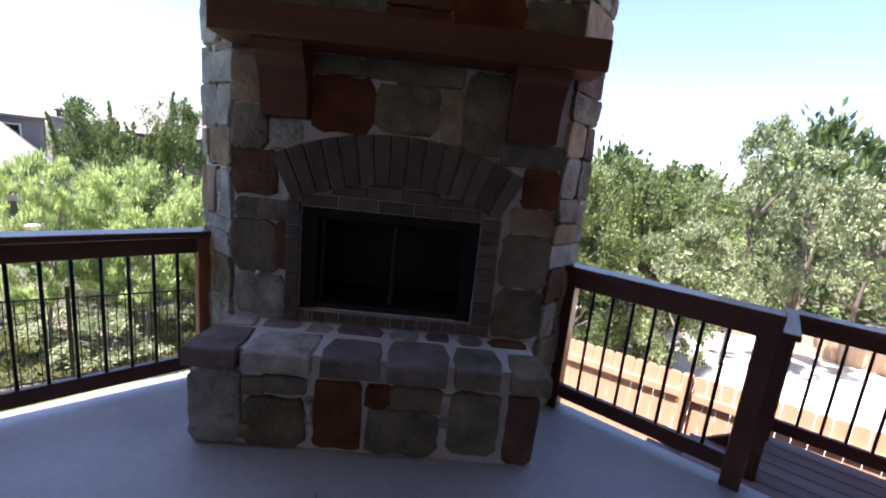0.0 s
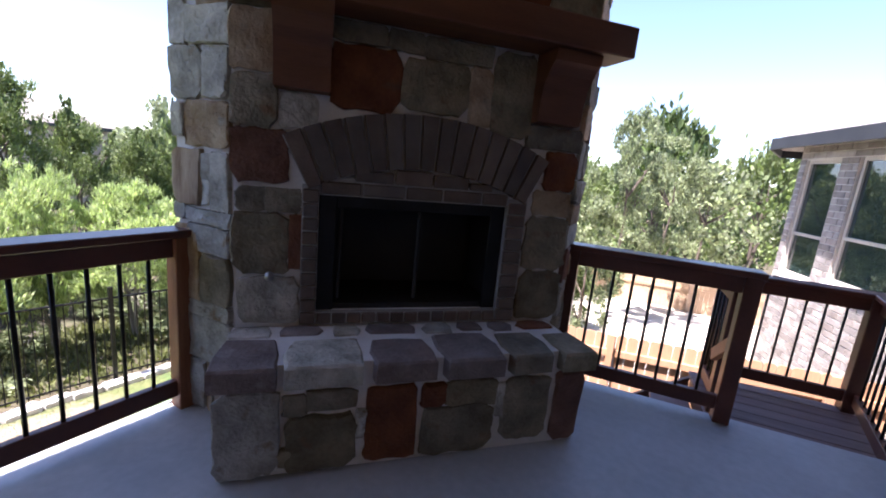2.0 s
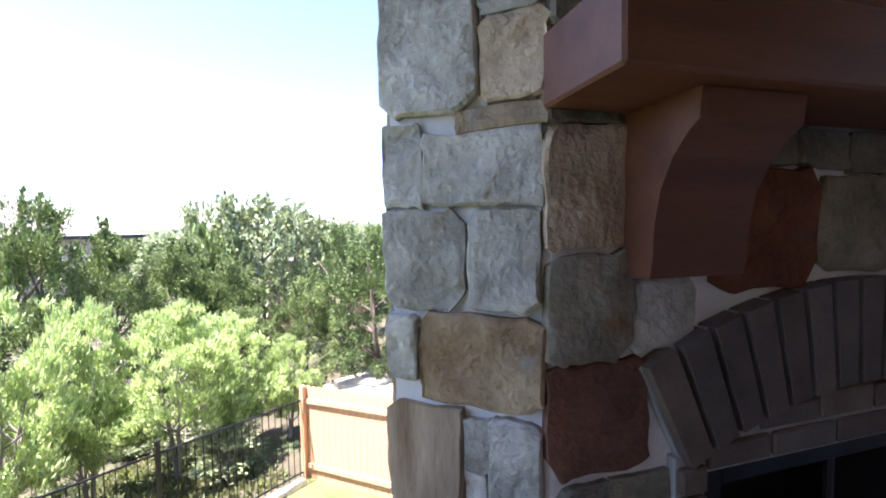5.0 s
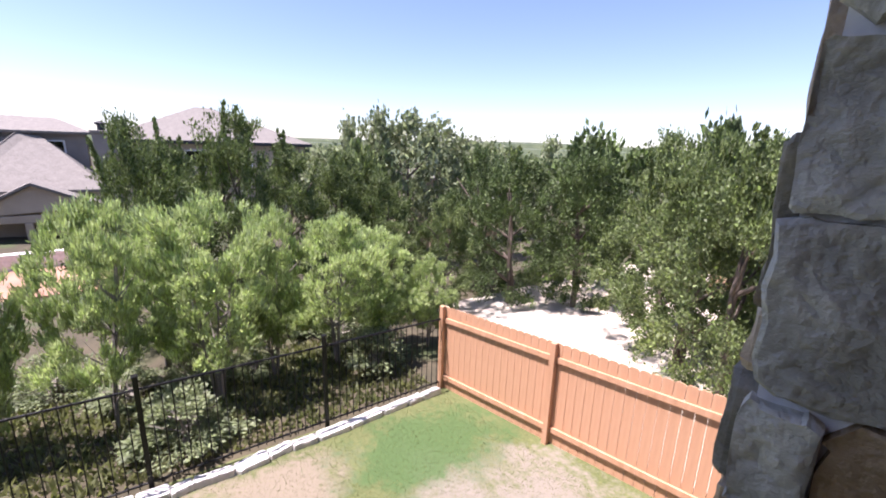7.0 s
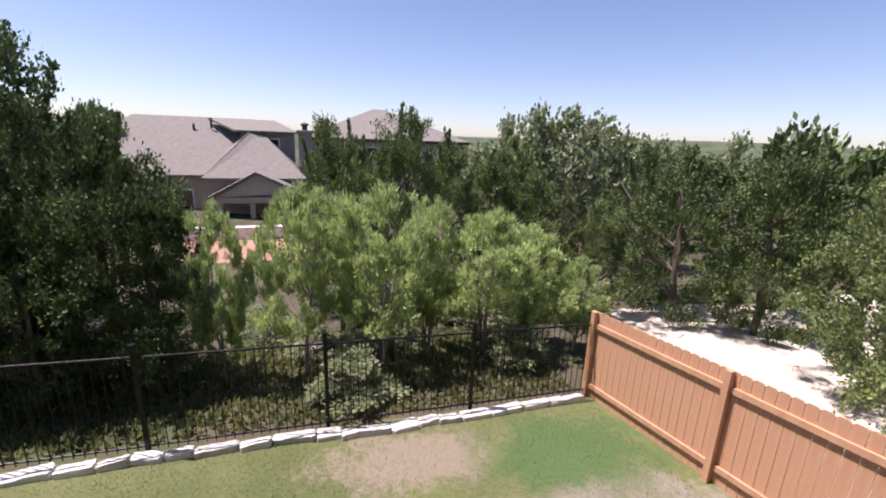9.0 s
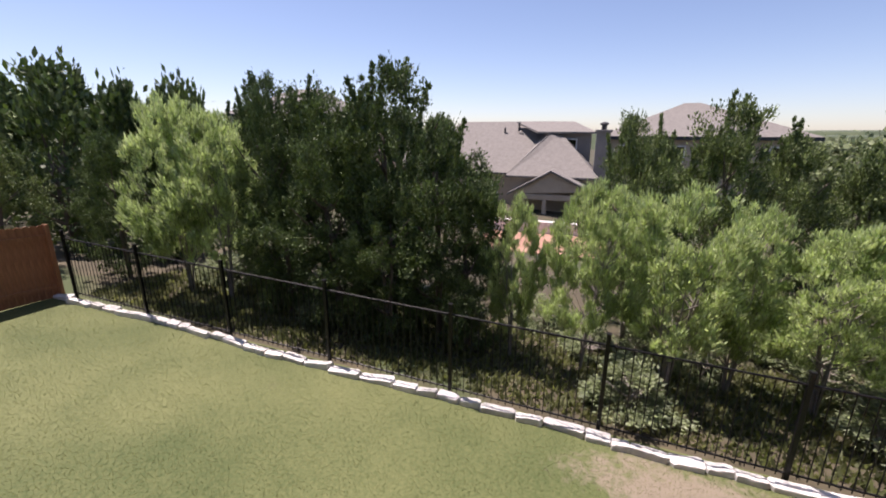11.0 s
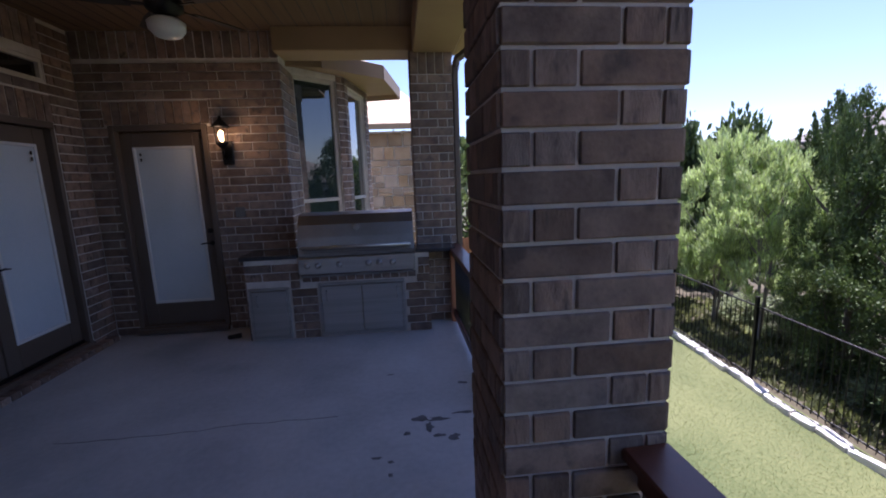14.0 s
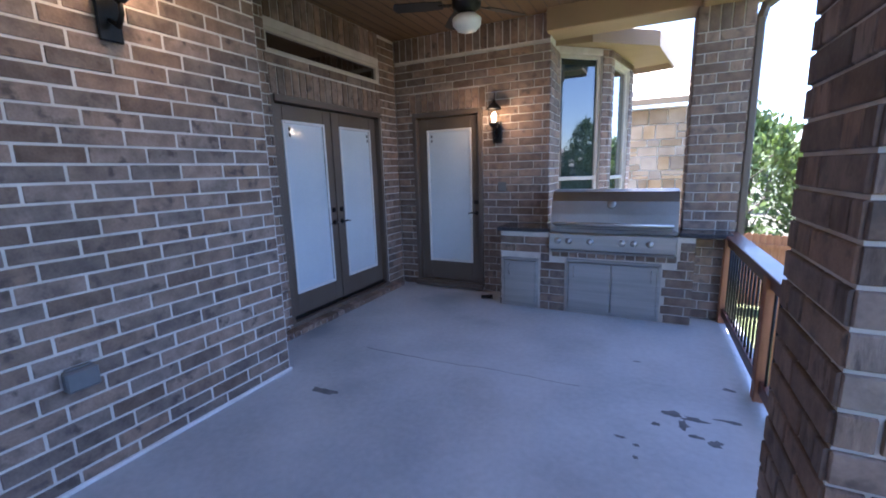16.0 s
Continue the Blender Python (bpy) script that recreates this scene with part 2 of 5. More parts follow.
def worn(m, x, y, w, h, color, seed):
    """Worn or greener ground round a point of the lawn, with a ragged edge that thins out."""
    t = m.node_tree
    socket = t.nodes["Principled BSDF"].inputs["Base Color"]
    src = socket.links[0].from_socket
    geo = t.nodes.new("ShaderNodeNewGeometry")
    mp = t.nodes.new("ShaderNodeMapping")
    mp.inputs["Location"].default_value = (-x / w, -y / h, 0)
    mp.inputs["Scale"].default_value = (1 / w, 1 / h, 0)
    t.links.new(geo.outputs["Position"], mp.inputs["Vector"])
    ln = t.nodes.new("ShaderNodeVectorMath")
    ln.operation = "LENGTH"
    t.links.new(mp.outputs[0], ln.inputs[0])
    total = ln.outputs["Value"]
    for scale, amount in ((1.1 + 0.1 * seed, 1.5), (9.0, 1.1), (45.0, 0.7)):
        nz = t.nodes.new("ShaderNodeTexNoise")
        nz.inputs["Scale"].default_value = scale
        nz.inputs["Detail"].default_value = 4
        t.links.new(geo.outputs["Position"], nz.inputs["Vector"])
        ma = t.nodes.new("ShaderNodeMath")
        ma.operation = "MULTIPLY_ADD"
        ma.inputs[1].default_value = amount
        t.links.new(nz.outputs[0], ma.inputs[0])
        t.links.new(total, ma.inputs[2])
        total = ma.outputs[0]
    mr = t.nodes.new("ShaderNodeMapRange")
    mr.inputs["From Min"].default_value, mr.inputs["From Max"].default_value = 2.3, 2.75
    mr.inputs["To Min"].default_value, mr.inputs["To Max"].default_value = 0.92, 0.0
    t.links.new(total, mr.inputs["Value"])
    mx = t.nodes.new("ShaderNodeMix")
    mx.data_type = "RGBA"
    t.links.new(mr.outputs[0], mx.inputs[0])
    t.links.new(src, mx.inputs[6])
    mx.inputs[7].default_value = (*color, 1)
    t.links.new(mx.outputs[2], socket)


worn(M_GRASS, -4.7, 3.7, 2.4, 1.7, (0.205, 0.18, 0.145), 0)
worn(M_GRASS, -7.6, 1.3, 0.7, 1.4, (0.20, 0.165, 0.12), 2)
worn(M_GRASS, -7.2, 3.9, 1.0, 1.5, (0.050, 0.098, 0.026), 4)


# ---- builders ----
class Shape:
    """Collects faces of one mesh."""

    def __init__(self):
        self.v, self.f = [], []

    def add(self, verts, faces, m=None):
        k = len(self.v)
        self.v += [tuple(m @ Vector(p)) for p in verts] if m is not None else [tuple(p) for p in verts]
        self.f += [tuple(i + k for i in f) for f in faces]
        return self

    def box(self, x0, x1, y0, y1, z0, z1, b=0.004, m=None):
        """A box with chamfered edges."""
        c = ((x0, x1), (y0, y1), (z0, z1))
        b = min(b, 0.3 * min(abs(a[1] - a[0]) for a in c))
        vs, ix = [], {}
        for sx in (0, 1):
            for sy in (0, 1):
                for sz in (0, 1):
                    s = (sx, sy, sz)
                    for ax in range(3):
                        p = [c[i][s[i]] + (0 if i == ax else (b if s[i] == 0 else -b)) for i in range(3)]
                        ix[s, ax] = len(vs)
                        vs.append(p)
        fs = []
        for ax in range(3):
            o, q = [i for i in range(3) if i != ax]
            for side in (0, 1):
                def key(a, d):
                    s = [0, 0, 0]
                    s[ax], s[o], s[q] = side, a, d
                    return ix[tuple(s), ax]
                loop = [key(0, 0), key(1, 0), key(1, 1), key(0, 1)]
                fs.append(loop if (side == 1) == (ax != 1) else loop[::-1])
            for a in (0, 1):
                for d in (0, 1):
                    def edge(e, f):
                        s = [0, 0, 0]
                        s[ax], s[o], s[q] = e, a, d
                        return ix[tuple(s), f]
                    fs.append([edge(0, o), edge(1, o), edge(1, q), edge(0, q)])
        for sx in (0, 1):
            for sy in (0, 1):
                for sz in (0, 1):
                    fs.append([ix[(sx, sy, sz), i] for i in range(3)])
        return self.add(vs, fs, m)

    def tube(self, points, radii, sides=8, cap=True):
        """A round bar through the points."""
        pts = [Vector(p) for p in points]
        k = len(self.v)
        for i, p in enumerate(pts):
            d = (pts[min(i + 1, len(pts) - 1)] - pts[max(i - 1, 0)]).normalized()
            a = d.orthogonal().normalized() if i == 0 else (a - d * a.dot(d)).normalized()
            c = d.cross(a)
            for j in range(sides):
                w = 2 * math.pi * j / sides
                self.v.append(tuple(p + (a * math.cos(w) + c * math.sin(w)) * radii[min(i, len(radii) - 1)]))
        for i in range(len(pts) - 1):
            for j in range(sides):
                j2 = (j + 1) % sides
                self.f.append((k + i * sides + j, k + i * sides + j2, k + (i + 1) * sides + j2, k + (i + 1) * sides + j))
        if cap:
            self.f.append(tuple(k + j for j in range(sides))[::-1])
            self.f.append(tuple(k + (len(pts) - 1) * sides + j for j in range(sides)))
        return self

    def lathe(self, profile, centre=(0, 0, 0), sides=20, m=None):
        """A turned shape: rows of radius and height."""
        vs, fs = [], []
        for r, z in profile:
            for j in range(sides):
                w = 2 * math.pi * j / sides
                vs.append((centre[0] + r * math.cos(w), centre[1] + r * math.sin(w), centre[2] + z))
        for i in range(len(profile) - 1):
            for j in range(sides):
                j2 = (j + 1) % sides
                fs.append((i * sides + j, i * sides + j2, (i + 1) * sides + j2, (i + 1) * sides + j))
        fs.append(tuple(range(sides))[::-1])
        fs.append(tuple(range((len(profile) - 1) * sides, len(profile) * sides)))
        return self.add(vs, fs, m)

    def prism(self, outline, h0, h1, m=None):
        """An outline in x, y drawn out from h0 to h1."""
        n = len(outline)
        vs = [(x, y, h0) for x, y in outline] + [(x, y, h1) for x, y in outline]
        fs = [tuple(range(n))[::-1], tuple(range(n, 2 * n))] + [(i, (i + 1) % n, n + (i + 1) % n, n + i) for i in range(n)]
        return self.add(vs, fs, m)

    def mesh(self, name, smooth=False):
        me = bpy.data.meshes.new(name)
        me.from_pydata(self.v, [], self.f)
        bm = bmesh.new()
        bm.from_mesh(me)
        bmesh.ops.recalc_face_normals(bm, faces=bm.faces)
        bm.to_mesh(me)
        bm.free()
        if smooth:
            me.polygons.foreach_set("use_smooth", [True] * len(me.polygons))
        return me


def part(name, shape, material, parent=None, label="", m=None, smooth=False):
    me = shape.mesh(name, smooth) if isinstance(shape, Shape) else shape
    if not me.materials:
        me.materials.append(material)
    ob = new(name, me)
    if parent is not None:
        ob.parent = parent
    if m is not None:
        ob.matrix_basis = m
    if label:
        ob["label"] = label
    return ob


def thing(name, label, category, m=None, group="", kind=""):
    ob = new(name)
    ob.empty_display_size = 0.2
    if m is not None:
        ob.matrix_basis = m
    return tagged(ob, label, category, group, kind)


def structure(name, shape, material, label, category):
    return tagged(part(name, shape, material), label, category, kind="structure")


# bricks: 0.30 m long, courses of 0.0975 m
COURSE, LENGTH, JOINT = 0.0975, 0.300, 0.0125
BRICK_MESH = Shape().box(-0.5 * LENGTH, 0.5 * LENGTH, -0.003, 0.014, -0.5 * (COURSE - JOINT), 0.5 * (COURSE - JOINT), 0.004).mesh("brick")
BRICK_MESH.materials.append(M_BRICK)


def brickwork(wall, origin, along, out, length, z0, z1, holes=(), near=None, bond=0.36, soldiers=(), keep=300, material=None, joined=None):
    """Courses of single bricks laid on a wall's face: origin is the foot of the face, along and out its directions."""
    along, out, origin = Vector(along), Vector(out), Vector(origin)
    turn = Matrix((along, -out, Vector((0, 0, 1)))).transposed().to_4x4()
    laid = []
    rng = random.Random(int(length * 977 + z1 * 31 + origin.x * 7 + origin.y * 13))
    for k in range(int((z1 - z0) / COURSE + 0.001)):
        zc = z0 + (k + 0.5) * COURSE
        cuts = sorted([(a, b) for a, b, c, d in list(holes) + list(soldiers) if c - 0.03 < zc < d + 0.03])
        if length < 0.7:
            marks = (0, 0.17, 0.41, 1) if k % 2 else (0, 0.63, 0.86, 1)
            spans = [(marks[i] * length, marks[i + 1] * length) for i in range(3)]
        else:
            first = -LENGTH * (bond if k % 2 else 0.0)
            spans = [(max(first + i * LENGTH, 0), min(first + (i + 1) * LENGTH, length)) for i in range(int(length / LENGTH) + 2)]
        for a, b in spans:
            bits = [(a, b)]
            for c0, c1 in cuts:
                bits = [q for lo, hi in bits for q in ((lo, min(hi, c0)), (max(lo, c1), hi))]
            for lo, hi in bits:
                if hi - lo > 0.03:
                    laid.append(((lo + hi) / 2, zc, hi - lo - JOINT, k, False))
    for a, b, c, d in soldiers:
        n = max(1, round((b - a) / COURSE))
        for i in range(n):
            laid.append((a + (i + 0.5) * (b - a) / n, (c + d) / 2, d - c - JOINT, -1, True))
    place = lambda q: turn_at(origin + along * q[0] + Vector((0, 0, q[1])) + out * rng.uniform(-0.0015, 0.0025), turn, q)
    if near is not None:
        spot = Vector(near)
        laid.sort(key=lambda q: (origin + along * q[0] + Vector((0, 0, q[1])) - spot).length)
    for q in laid[:keep]:
        ob = part("brick", BRICK_MESH, M_BRICK, wall, m=place(q))
        if material:
            ob.material_slots[0].link = "OBJECT"
            ob.material_slots[0].material = material
    if laid[keep:]:
        rest = Shape()
        base = [v.co.copy() for v in BRICK_MESH.vertices]
        faces = [tuple(p.vertices) for p in BRICK_MESH.polygons]
        for q in laid[keep:]:
            rest.add(base, faces, place(q))
        me = bpy.data.meshes.new("bricks")
        me.from_pydata(rest.v, [], rest.f)
        tagged(part("bricks", me, joined or M_BRICKFAR, wall), kind="stuff")


def turn_at(p, turn, q):
    spin = Matrix.Rotation(radians(90), 4, "Y") if q[4] else Matrix.Identity(4)
    return Matrix.Translation(p) @ turn @ spin @ Matrix.Diagonal((q[2] / LENGTH, 1, 1, 1))


def stone_mesh(w, h, depth, rng, wobble=0.14, corner=0.13):
    """One hewn stone, lying in x (width) and z (height), its face towards -y: uneven outline, split face."""
    grow, small = 0.011, min(w, h)
    base = [(-w / 2 - grow, -h / 2 - grow), (w / 2 + grow, -h / 2 - grow), (w / 2 + grow, h / 2 + grow), (-w / 2 - grow, h / 2 + grow)]
    base = [(x * (1 - wobble * 0.5 * rng.random() * small / w), z * (1 - wobble * 0.55 * rng.random() * small / h)) for x, z in base]
    ring = []
    for i in range(4):
        p, q = base[i], base[(i + 1) % 4]
        length = max(0.01, math.dist(p, q))
        c0, c1 = min(corner * small * rng.uniform(0.3, 1.7), 0.045) / length, min(corner * small * rng.uniform(0.3, 1.7), 0.045) / length
        for s in (c0, 0.22, 0.4, 0.6, 0.78, 1 - c1):
            x, z = p[0] + (q[0] - p[0]) * s, p[1] + (q[1] - p[1]) * s
            j = 0.030 * small if c0 < s < 1 - c1 else 0.008
            ring.append((x + rng.uniform(-j, j), z + rng.uniform(-j, j)))
    n = len(ring)
    vs, fs = [], []
    e = min(0.007, 0.08 * small)
    tilt = (rng.uniform(-0.35, 0.35) * depth / w, rng.uniform(-0.35, 0.35) * depth / h)
    seed = rng.uniform(0, 50)
    for inset, scale, y in ((0, 1, 0.012), (0, 1, -depth * 0.7), (e, 1, -depth * 0.95), (e, 0.78, -depth), (e, 0.52, -depth), (e, 0.26, -depth)):
        for x, z in ring:
            r = math.hypot(x, z) or 1
            k = (1 - inset / r) * scale
            px, pz = x * k, z * k
            split = 0.011 * noise.noise((px * 9 + seed, pz * 9, seed)) + 0.006 * noise.noise((px * 28, pz * 28, seed)) if y < -depth * 0.8 else 0
            vs.append((px, y + split + (tilt[0] * x + tilt[1] * z if y < -depth * 0.8 else 0), pz))
    vs.append((0, -depth + 0.011 * noise.noise((seed, 0, seed)), 0))
    for r in range(5):
        for i in range(n):
            j = (i + 1) % n
            fs.append((r * n + i, r * n + j, (r + 1) * n + j, (r + 1) * n + i))
    for i in range(n):
        fs.append((5 * n + i, 5 * n + (i + 1) % n, 6 * n))
    return Shape().add(vs, fs)


def stones(wall, face, rows, depth, seed):
    """Stones on a face: rows of left, right, foot, head and a stone material; face is the pose of its lower left corner."""
    rng = random.Random(seed)
    for a, b, c, d, mat in rows:
        me = stone_mesh(b - a, d - c, depth * rng.uniform(0.6, 0.95), rng).mesh("stone", True)
        me.set_sharp_from_angle(angle=radians(24))
        part("stone", me, mat, wall, m=face @ pose((a + b) / 2, 0, (c + d) / 2))


def rubble(u0, u1, z0, z1, size, mats, rng, gap=0.022):
    """Rows for stones(): uneven courses that fill a rectangle."""
    rows, z = [], z0
    while z < z1 - 0.05:
        h = min(rng.uniform(0.55, 1.15) * size, z1 - z)
        if z1 - z - h < 0.07:
            h = z1 - z
        u = u0
        while u < u1 - 0.04:
            w = min(rng.uniform(0.7, 1.7) * size, u1 - u)
            if u1 - u - w < 0.08:
                w = u1 - u
            if rng.random() < 0.22 and h > 0.16:
                k = rng.uniform(0.35, 0.65)
                rows.append((u + gap / 2, u + w - gap / 2, z + gap / 2, z + h * k - gap / 2, rng.choice(mats)))
                rows.append((u + gap / 2, u + w - gap / 2, z + h * k + gap / 2, z + h - gap / 2, rng.choice(mats)))
            else:
                rows.append((u + gap / 2, u + w - gap / 2, z + gap / 2, z + h - gap / 2, rng.choice(mats)))
            u += w
        z += h
    return rows


# the fireplace corner of the patio stands turned against the house
CORNER = pose(-2.74, 0.92, 0) @ pose(0, 0, 0, 0, 0, 8.8) @ pose(2.545, -1.386, 0)


def turned(x, y):
    p = CORNER @ Vector((x, y, 0))
    return (p.x, p.y)


# ---- patio shell ----
CEIL = 3.45
floor = structure("floor", Shape().prism([(-2.67, -5.9), (1.75, -5.9), (1.75, turned(1.9, 2.93)[1]), turned(1.9, 2.93), turned(-2.5, 2.93), turned(-2.56, 1.3), (-2.78, 0.9)], -0.25, 0.0), M_CONCRETE, "blue-grey weathered concrete patio floor with stains and cracks", "floor")
structure("wall_under_patio", Shape().box(-2.50, 1.6, -5.8, 1.9, -5.0, -0.252, 0.0).prism([(-2.5, 1.9), (1.3, 1.9), turned(1.3, 2.86), turned(-2.45, 2.86)], -5.0, -0.252), M_BRICKFAR, "brown brick wall under the raised patio", "wall")


def crack(points, width):
    s = Shape()
    rng = random.Random(5)
    pts = []
    for (x0, y0), (x1, y1) in zip(points, points[1:]):
        for i in range(6):
            k = i / 6
            pts.append((x0 + (x1 - x0) * k + rng.uniform(-0.012, 0.012), y0 + (y1 - y0) * k + rng.uniform(-0.012, 0.012)))
    for i in range(len(pts) - 1):
        a, b = Vector(pts[i]), Vector(pts[i + 1])
        d = (b - a).normalized()
        n = Vector((-d.y, d.x)) * width * rng.uniform(0.4, 1.2) / 2
        s.add([(*(a - n), 0.001), (*(b - n), 0.001), (*(b + n), 0.001), (*(a + n), 0.001), (*a, 0.003), (*b, 0.003)], [(0, 1, 5, 4), (4, 5, 2, 3)])
    return s


part("crack", crack([(0.60, -3.10), (-0.05, -3.08), (-0.70, -3.13), (-1.50, -3.14)], 0.007), M_CRACK, floor)
part("crack", crack([(-1.35, 1.05), (-1.15, 0.9), (-0.75, 1.1)], 0.006), M_CRACK, floor)


def blot(x, y, w, h, seed):
    """A low dried stain with an uneven outline."""
    rng = random.Random(seed)
    n = 14
    vs = [(x, y, 0.003)]
    for i in range(n):
        a = 2 * math.pi * i / n
        r = rng.uniform(0.45, 1.1)
        vs.append((x + w * r * math.cos(a), y + h * r * math.sin(a), 0.0012))
    return Shape().add(vs, [(0, i, i % n + 1) for i in range(1, n + 1)])


for i, (x, y, w, h) in enumerate(((-1.99, -3.00, 0.07, 0.05), (-2.12, -2.98, 0.10, 0.035), (-2.32, -3.04, 0.09, 0.025), (-2.05, -2.88, 0.04, 0.07), (-2.10, -2.78, 0.06, 0.03), (-2.21, -2.75, 0.05, 0.04), (-1.89, -2.83, 0.03, 0.03), (-1.69, -2.60, 0.05, 0.022), (-1.78, -2.55, 0.025, 0.02), (-1.78, -2.43, 0.02, 0.025), (-2.38, -3.50, 0.06, 0.025), (0.42, -2.29, 0.15, 0.05), (-1.75, -3.75, 0.04, 0.015))):
    part("stain", blot(x, y, w, h, i), M_CRACK, floor)

# house walls round the patio: mortar-coloured cores, bricks laid on them
EYE_SPOT = (-1.8, -0.1, 1.5)
wall_house = structure("wall_house", Shape().box(0.958, 1.9, -2.45, 3.25, -4.5, CEIL + 0.4, 0.0), M_MORTAR, "brown brick house wall with pale mortar joints", "wall")
brickwork(wall_house, (0.958, 3.25, 0.0), (0, -1, 0), (-1, 0, 0), 5.7, 0.0, CEIL, near=EYE_SPOT, keep=330)
brickwork(wall_house, (0.958, -2.45, 0.0), (1, 0, 0), (0, -1, 0), 0.62, 0.0, CEIL, near=EYE_SPOT, keep=60)
brickwork(wall_house, (0.958, 3.25, 0.0), (1, 0, 0), (0, 1, 0), 0.9, 0.0, CEIL, keep=0)
part("footing", Shape().box(0.935, 0.958, -2.46, 3.25, 0.0, 0.028, 0.006), M_STONEMORTAR, wall_house)

FX = 1.56  # face of the wall with the double door
wall_french = structure("wall_french", Shape().box(FX + 0.008, FX + 0.35, -3.09, -2.452, 0, CEIL, 0.0).box(FX + 0.008, FX + 0.35, -5.34, -4.95, 0, CEIL, 0.0)
    .box(FX + 0.008, FX + 0.35, -4.95, -3.09, 2.45, 2.84, 0.0).box(FX + 0.008, FX + 0.35, -4.95, -3.09, 3.06, CEIL, 0.0).box(FX + 0.008, FX + 0.35, -4.95, -3.09, -0.2, 0.085, 0.0), M_MORTAR, "brown brick wall round a double patio door and transom", "wall")
brickwork(wall_french, (FX, -2.45, 0.0), (0, -1, 0), (-1, 0, 0), 2.88, 0.0, CEIL, holes=((0.64, 2.50, 0.0, 2.45), (0.64, 2.50, 2.84, 3.06)), soldiers=((0.64, 2.50, 2.45, 2.72), (0.64, 2.50, 3.14, CEIL)), near=EYE_SPOT, keep=300)
sill = part("brick_sill", Shape().box(FX - 0.1, FX + 0.1, -5.22, -2.46, 0.0, 0.05, 0.004), M_MORTAR, wall_french)
for i in range(27):
    part("brick", Shape().box(-0.11, 0.02, -0.045, 0.045, 0.0, 0.062, 0.005) if i == 0 else bpy.data.meshes["sill_brick"], M_BRICK, wall_french, m=pose(FX, -2.54 - i * 0.1, 0.0)).data.name = "sill_brick"

DY = -5.33  # face of the wall with the single door
wall_door = structure("wall_door", Shape().box(-0.622, 0.24, DY - 0.30, DY - 0.008, 0, CEIL, 0.0).box(1.29, FX, DY - 0.30, DY - 0.008, 0, CEIL, 0.0)
    .box(0.24, 1.29, DY - 0.30, DY - 0.008, 2.46, CEIL, 0.0).box(0.24, 1.29, DY - 0.30, DY - 0.008, -0.2, 0.075, 0.0), M_MORTAR, "brown brick wall beside the single patio door", "wall")
brickwork(wall_door, (FX, DY, 0.0), (-1, 0, 0), (0, 1, 0), FX + 0.63, 0.0, 3.16, holes=((FX - 1.29, FX - 0.24, 0.0, 2.46),), soldiers=((FX - 1.33, FX - 0.20, 2.46, 2.72), (0, FX + 0.63, 3.16, CEIL)), near=EYE_SPOT, keep=300)
brickwork(wall_door, (-0.63, DY, 0.0), (0, -1, 0), (-1, 0, 0), 0.6, 0.0, 3.2, keep=60, near=EYE_SPOT)
structure("wall_corner_inside", Shape().box(FX + 0.01, FX + 0.4, -6.5, DY - 0.02, -0.5, CEIL, 0.0).box(-0.61, FX, DY - 0.9, DY - 0.302, -4.5, CEIL, 0.0), M_MORTAR, "brick wall core behind the patio", "wall")


def column(name, x0, x1, y0, y1, label, keep, foot=0.0):
    col = structure(name, Shape().box(x0 + 0.008, x1 - 0.008, y0 + 0.008, y1 - 0.008, -0.2, 3.16, 0.0), M_MORTAR, label, "column")
    near = (-1.9, 0.2, 1.4)
    for origin, along, out, length in (((x1, y1), (-1, 0, 0), (0, 1, 0), x1 - x0), ((x1, y0), (0, 1, 0), (1, 0, 0), y1 - y0), ((x0, y0), (1, 0, 0), (0, -1, 0), x1 - x0), ((x0, y1), (0, -1, 0), (-1, 0, 0), y1 - y0)):
        brickwork(col, (*origin, foot), along, out, length, 0.0, 3.03, near=near, keep=keep, soldiers=((0, length, 2.925, 3.18),))
    return col


column("column_near", -2.68, -2.18, -1.71, -1.21, "square brown brick patio column with pale joints", 120, -0.0745)
column("column_far", -2.58, -2.10, -5.63, -5.15, "square brown brick column beside the grill counter", 120)
PIPE = thing("downspout", "tan painted metal downspout beside the brick column", "downspout", pose(-2.62, -5.2, 0))
part("pipe", Shape().box(-0.035, 0.035, -0.05, 0.05, -0.25, 3.0, 0.012), M_TRIM, PIPE)
part("elbow", Shape().tube([(0, 0, 2.97), (-0.03, 0, 3.1), (-0.20, 0.02, 3.22), (-0.40, 0.03, 3.36)], [0.045], 8), M_TRIM, PIPE)

# ceiling, beams, eaves
ceiling = structure("ceiling", Shape().box(-2.35, 1.7, -5.35, 3.1, CEIL, CEIL + 0.05, 0.0), M_CEIL, "stained tan board patio ceiling", "ceiling")
seams = Shape()
for i in range(28):
    seams.box(-2.3 + i * 0.14, -2.293 + i * 0.14, -5.3, 3.05, CEIL - 0.003, CEIL + 0.01, 0.0)
part("board_seams", seams, M_DARKTRIM, ceiling)
beams = structure("beam_yard", Shape().box(-2.62, -2.14, -5.65, 1.15, 3.16, CEIL + 0.3, 0.01), M_TANPAINT, "tan painted beam over the patio columns", "beam")
structure("beam_grill", Shape().box(-2.138, -0.60, -5.62, -5.20, 3.2, CEIL + 0.3, 0.01), M_TANPAINT, "tan painted beam over the grill counter", "beam")
structure("beam_deck", Shape().box(-1.2, 1.7, 2.78, 3.1, 3.2, CEIL + 0.3, 0.01), M_TANPAINT, "tan painted beam over the deck side", "beam")
